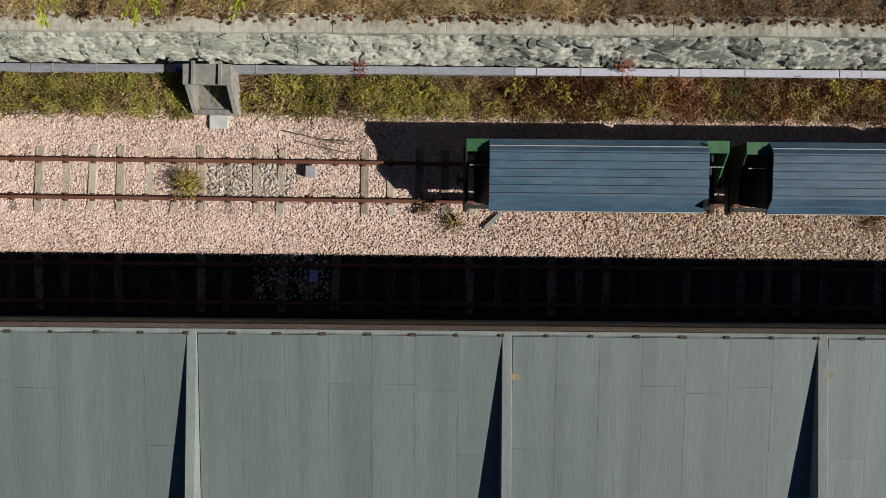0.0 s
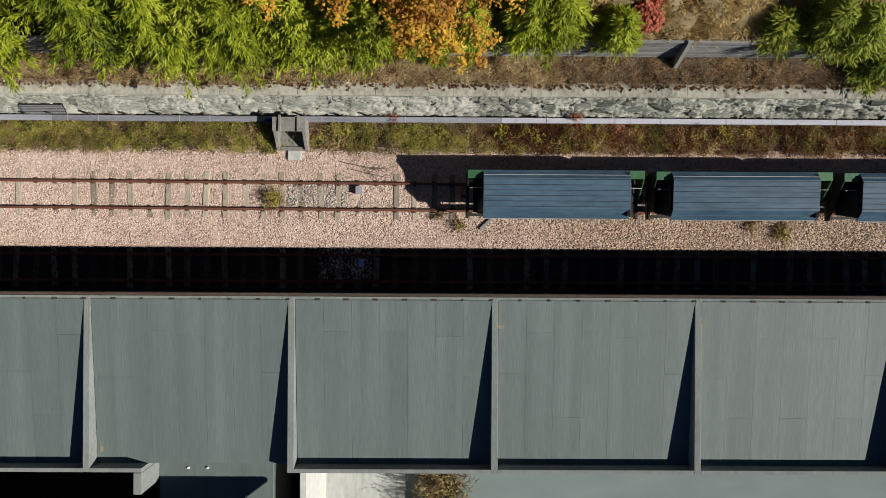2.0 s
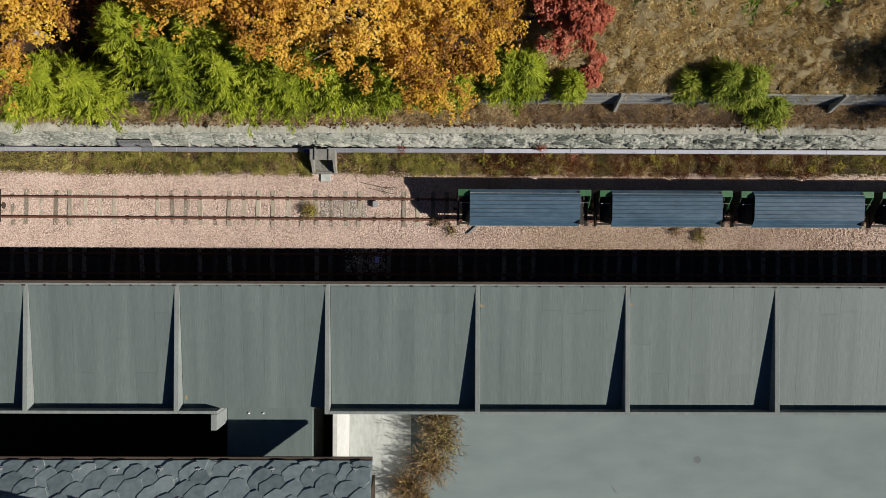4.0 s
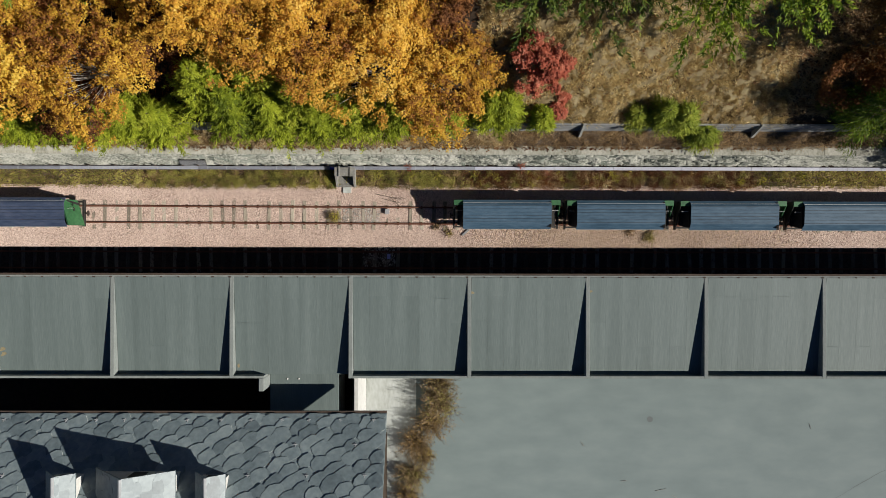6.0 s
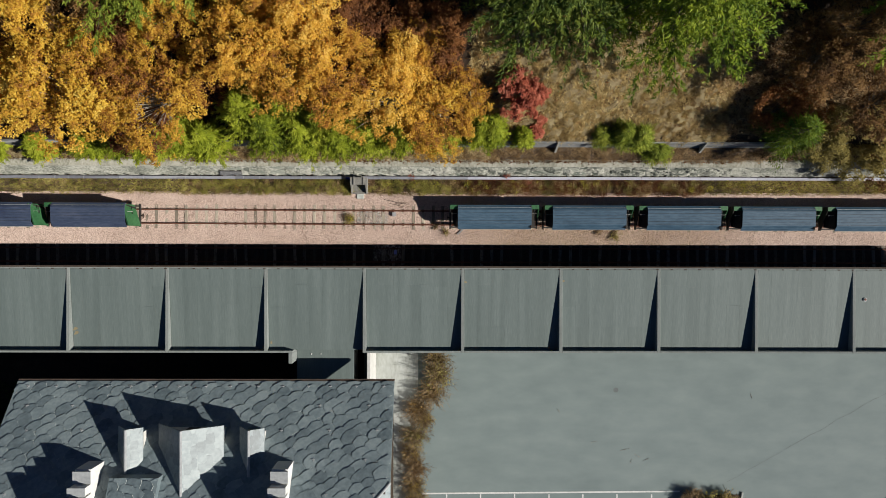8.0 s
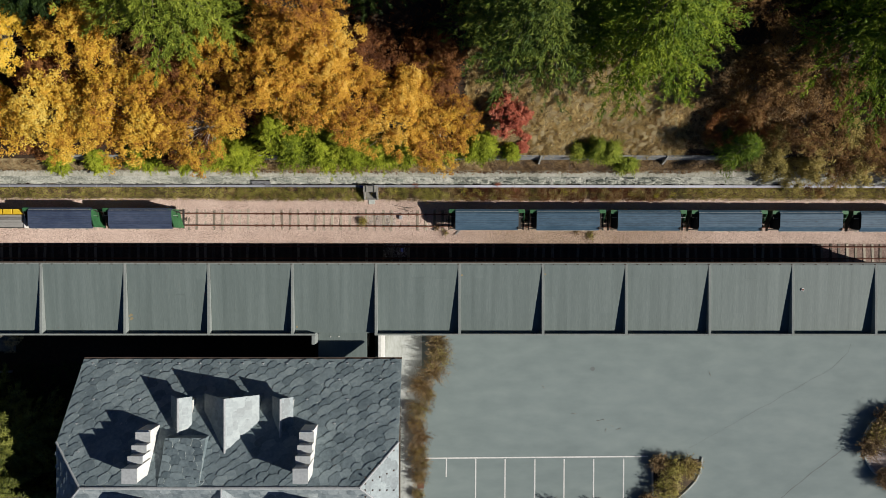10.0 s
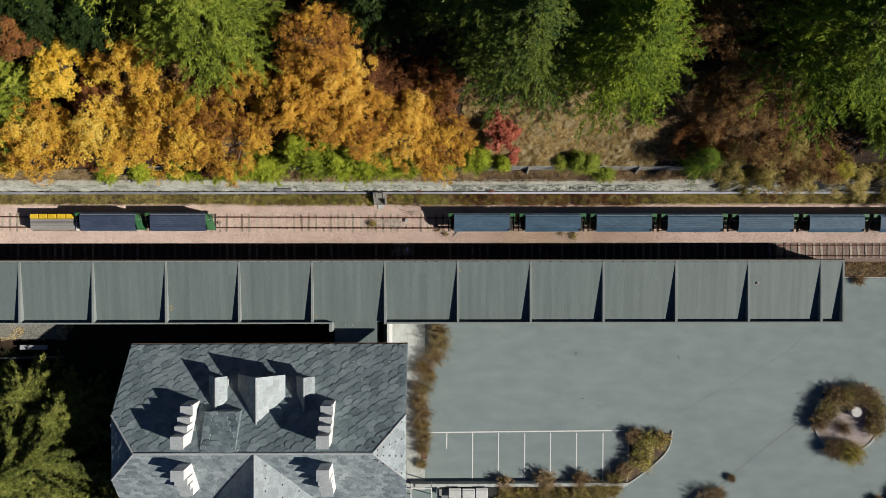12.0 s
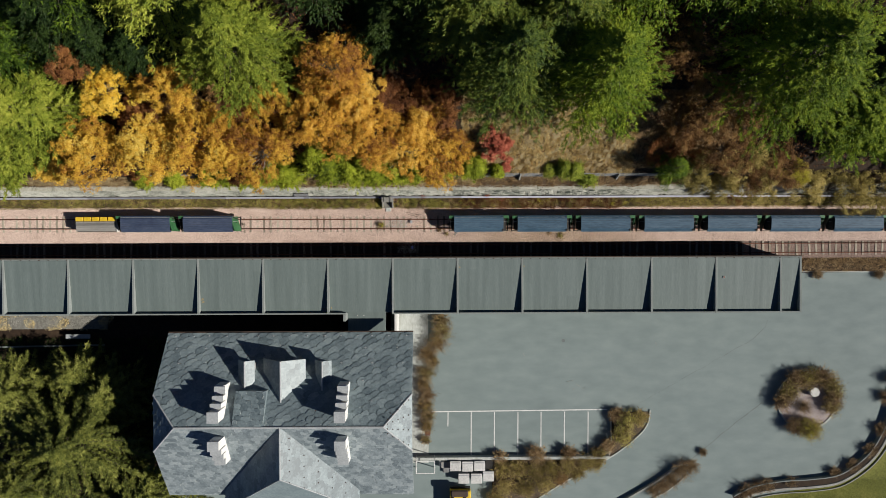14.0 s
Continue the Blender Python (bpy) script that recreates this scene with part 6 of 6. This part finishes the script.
for x, y, w, d, hh, mt in ((0.05, -26.1, 0.5, 0.35, 0.6, "plank"), (-0.35, -25.95, 0.35, 0.3, 0.4, "bin"), (5.15, -26.0, 0.55, 0.45, 0.7, "black"), (0.2, -26.75, 0.4, 0.3, 0.35, "lattice")):
    cr = part("crate", blocks((-w, w, -d, d, 0, hh), bevel=0.03), M[mt])
    cr.location, cr.rotation_euler = (x, y, -1.945), (0, 0, x * 0.3)
    tagged(cr, "old crate standing beside the waste bins", "crate", "crates beside the bins")
sk = thing("loader", 1.75, -30.4, -1.95, "yellow machine parked beside the bins", "loader")
part("body", blocks((-1.2, 1.2, -1.6, 1.6, 0.4, 1.6), bevel=0.08), M["yellow"], sk)
part("bumper", blocks((-1.15, 1.15, 1.62, 1.8, 0.3, 0.8), bevel=0.04), M["black"], sk)
part("bucket", blocks((-1.1, 0.9, 1.0, 1.75, 1.62, 1.95), bevel=0.12), M["iron"], sk, "dark rusty bucket lying on the front")
for sx in (-0.8, 0.6):
    part("arm", blocks((sx - 0.08, sx + 0.08, -0.2, 1.2, 1.62, 1.8), bevel=0.03), M["iron"], sk)
for sx in (-1.1, 1.1):
    for sy in (-1.0, 1.0):
        part("wheel", rod(bmesh.new(), (sx - 0.12, sy, 0.4), (sx + 0.12, sy, 0.4), 0.4, 0.4, 16), M["black"], sk)
ga = thing("steel_frame", -2.4, -25.6, -1.93, "white painted tubular steel frame beside the house", "steel frame")
for x, y in ((-0.9, 0.5), (1.2, 0.5), (-0.9, -0.9), (1.2, -0.9)):
    part("post", rod(bmesh.new(), (x, y, 0), (x, y, 2.3), 0.05, 0.05, 8), M["white"], ga)
for p, q in (((-0.9, 0.5, 2.3), (1.2, 0.5, 2.3)), ((-0.9, -0.9, 2.3), (1.2, -0.9, 2.3)), ((-0.9, 0.5, 2.3), (-0.9, -0.9, 2.3)), ((1.2, 0.5, 2.3), (1.2, -0.9, 2.3))):
    part("rail", rod(bmesh.new(), p, q, 0.05, 0.05, 8), M["white"], ga)
shed2 = thing("bench", -42.2, -10.9, -1.5, "low grey concrete bench on stony ground", "bench")
part("seat", blocks((-1.4, 1.4, -0.25, 0.25, 0.4, 0.5), bevel=0.02), M["lead"], shed2)
for sx in (-1.1, 1.1):
    part("leg", blocks((sx - 0.12, sx + 0.12, -0.2, 0.2, 0, 0.4)), M["concrete"], shed2)


# ---- pieces: wall stones and roof slates ----
def rubble(x0, x1):
    """Irregular flat stones bedded in the wall's face, in three rough courses."""
    rnd = random.Random(11)
    for row in range(3):
        x = x0 + rnd.uniform(0, 0.6)
        while x < x1:
            wide = rnd.choice((0.22, 0.35, 0.5, 0.8, 1.25))
            f = (row + 0.5) / 3 + rnd.uniform(-0.17, 0.17)
            w, h = wide * rnd.uniform(0.42, 0.58), rnd.uniform(0.08, 0.24)
            m = 7
            rot, lean_x, lean_y = rnd.uniform(-0.35, 0.1), rnd.uniform(-0.03, 0.03), rnd.uniform(-0.02, 0.03)
            low, high = [], []
            for q in range(m):
                a = 2 * math.pi * (q + rnd.uniform(-0.3, 0.3)) / m
                rad = rnd.uniform(0.55, 1.2) / max(abs(math.cos(a)), abs(math.sin(a))) ** 0.8
                u, v = math.cos(a) * w * rad, math.sin(a) * h * rad
                low.append((u, v, -0.05))
                high.append((u * rnd.uniform(0.86, 0.97), v * rnd.uniform(0.8, 0.96), rnd.uniform(0.0, 0.03) + lean_x * u / w + lean_y * v / h))
            out = []
            for a, b, d in low + high + [(rnd.uniform(-0.3, 0.3) * w, rnd.uniform(-0.3, 0.3) * h, rnd.uniform(0.015, 0.045))]:
                a, b = a * math.cos(rot) - b * math.sin(rot), a * math.sin(rot) + b * math.cos(rot)
                g = min(1.0, max(0.0, f + b / 1.2))
                p, c = wall_face(a, g), wall_face(0, f)
                out.append((p[0], p[1] - c[1] - d * 0.83, p[2] - c[2] + d * 0.55))
            faces = [(q + m, (q + 1) % m + m, 2 * m) for q in range(m)] + [(q, (q + 1) % m, (q + 1) % m + m, q + m) for q in range(m)]
            if rnd.random() < (0.5 if x < 0 else 0.7):
                solid("stone", mesh("stone", out, faces, M["dark_rubble" if rnd.random() < (0.08 if x < 0 else 0.4 + 0.04 * x) else "rubble"]), retaining_wall, "", wall_face(x + w, f))
            x += wide


rubble(-21, 21)
slates(N_PLANE, roofN, 0.96, 0.66, -0.6, 300, 3, 0.046)
slates(E_HIP, roofE, 0.7, 0.46, 0.0, 0, 5, 0.02)
slates([(xr + 7.1, -28.3, 6.1), (xr + 7.1, RY - .1, 6.1), (xr, RY - .1, RZ + .05), (xr, -23.3, RZ + .05)], cross, 0.7, 0.46, 0.0, 0, 9, 0.02)
slates(S_PLANE, roofS, 0.62, 0.42, 0.0, 0, 4, 0.04, "smallslate")
slates(W_HIP, roofW, 0.8, 0.5, 0.0, 0, 6)
slates(shed_out, shed, 0.8, 0.5, 0.2, 0, 8)
slates([(xr - 7.1, RY - .1, 6.1), (xr - 7.1, -28.3, 6.1), (xr, -23.3, RZ + .05), (xr, RY - .1, RZ + .05)], cross, 0.8, 0.5, 0.0, 0, 10)

GUARD = bpy.data.meshes.new("snow_guard")
bmx = blocks((-0.05, 0.05, -0.05, 0.05, 0.0, 0.09))
bmx.to_mesh(GUARD)
bmx.free()
GUARD.materials.append(M["iron"])
for q in range(5):
    for p in range(4):
        x, y = -3.7 - q * 0.5, RY + (p - 1.5) * 1.5 * (1 - q * 0.17)
        solid("snow_guard", GUARD, roofE, "", Vector((x, y, HZ + (XE - x) * (RZ - HZ) / (XE - RXE))) + HO)
for q in range(5):
    for p in range(5):
        x, y = xr + 0.8 + q * 1.25, -19.4 - q * 0.9 - p * 1.1
        if y > -27.5 + (q > 2) and y > -23.3 - (x - xr) * 0.7:
            solid("snow_guard", GUARD, cross, "", Vector((x, y, RZ + 0.05 - (x - xr) * (RZ + 0.05 - 6.1) / 7.1)) + HO)
HOOK = bpy.data.meshes.new("snow_hook")
bmx = blocks((-0.1, 0.1, -0.018, 0.018, 0.0, 0.08), (-0.02, 0.02, -0.12, 0.12, 0.0, 0.04))
bmx.to_mesh(HOOK)
bmx.free()
HOOK.materials.append(M["lead"])
for row, y in enumerate((-10.05, -11.2, -12.6, -14.2, -16.0)):
    for q in range(15 if row == 0 else 8):
        x = XE - 0.9 - q * (1.72 if row == 0 else 3.3) - 0.8 * (row % 2) + random.uniform(-0.2, 0.2)
        if (row == 0 or x > -11.0 or x < -23.4) and x > XW + 0.7 + (row > 3):
            o = solid("snow_hook", HOOK, roofN, "", Vector((x, y, EZ + (EY - y) * (RZ - EZ) / (EY - RY) + 0.03)) + HO)
            o.rotation_euler = (math.atan2(RZ - EZ, RY - EY) + math.pi, 0, random.uniform(-0.3, 0.3))
for k, (out, slope) in enumerate(dormer_slopes):
    slates(out, slope, 0.7, 0.46, 0.0, 0, 20 + k, 0.012)
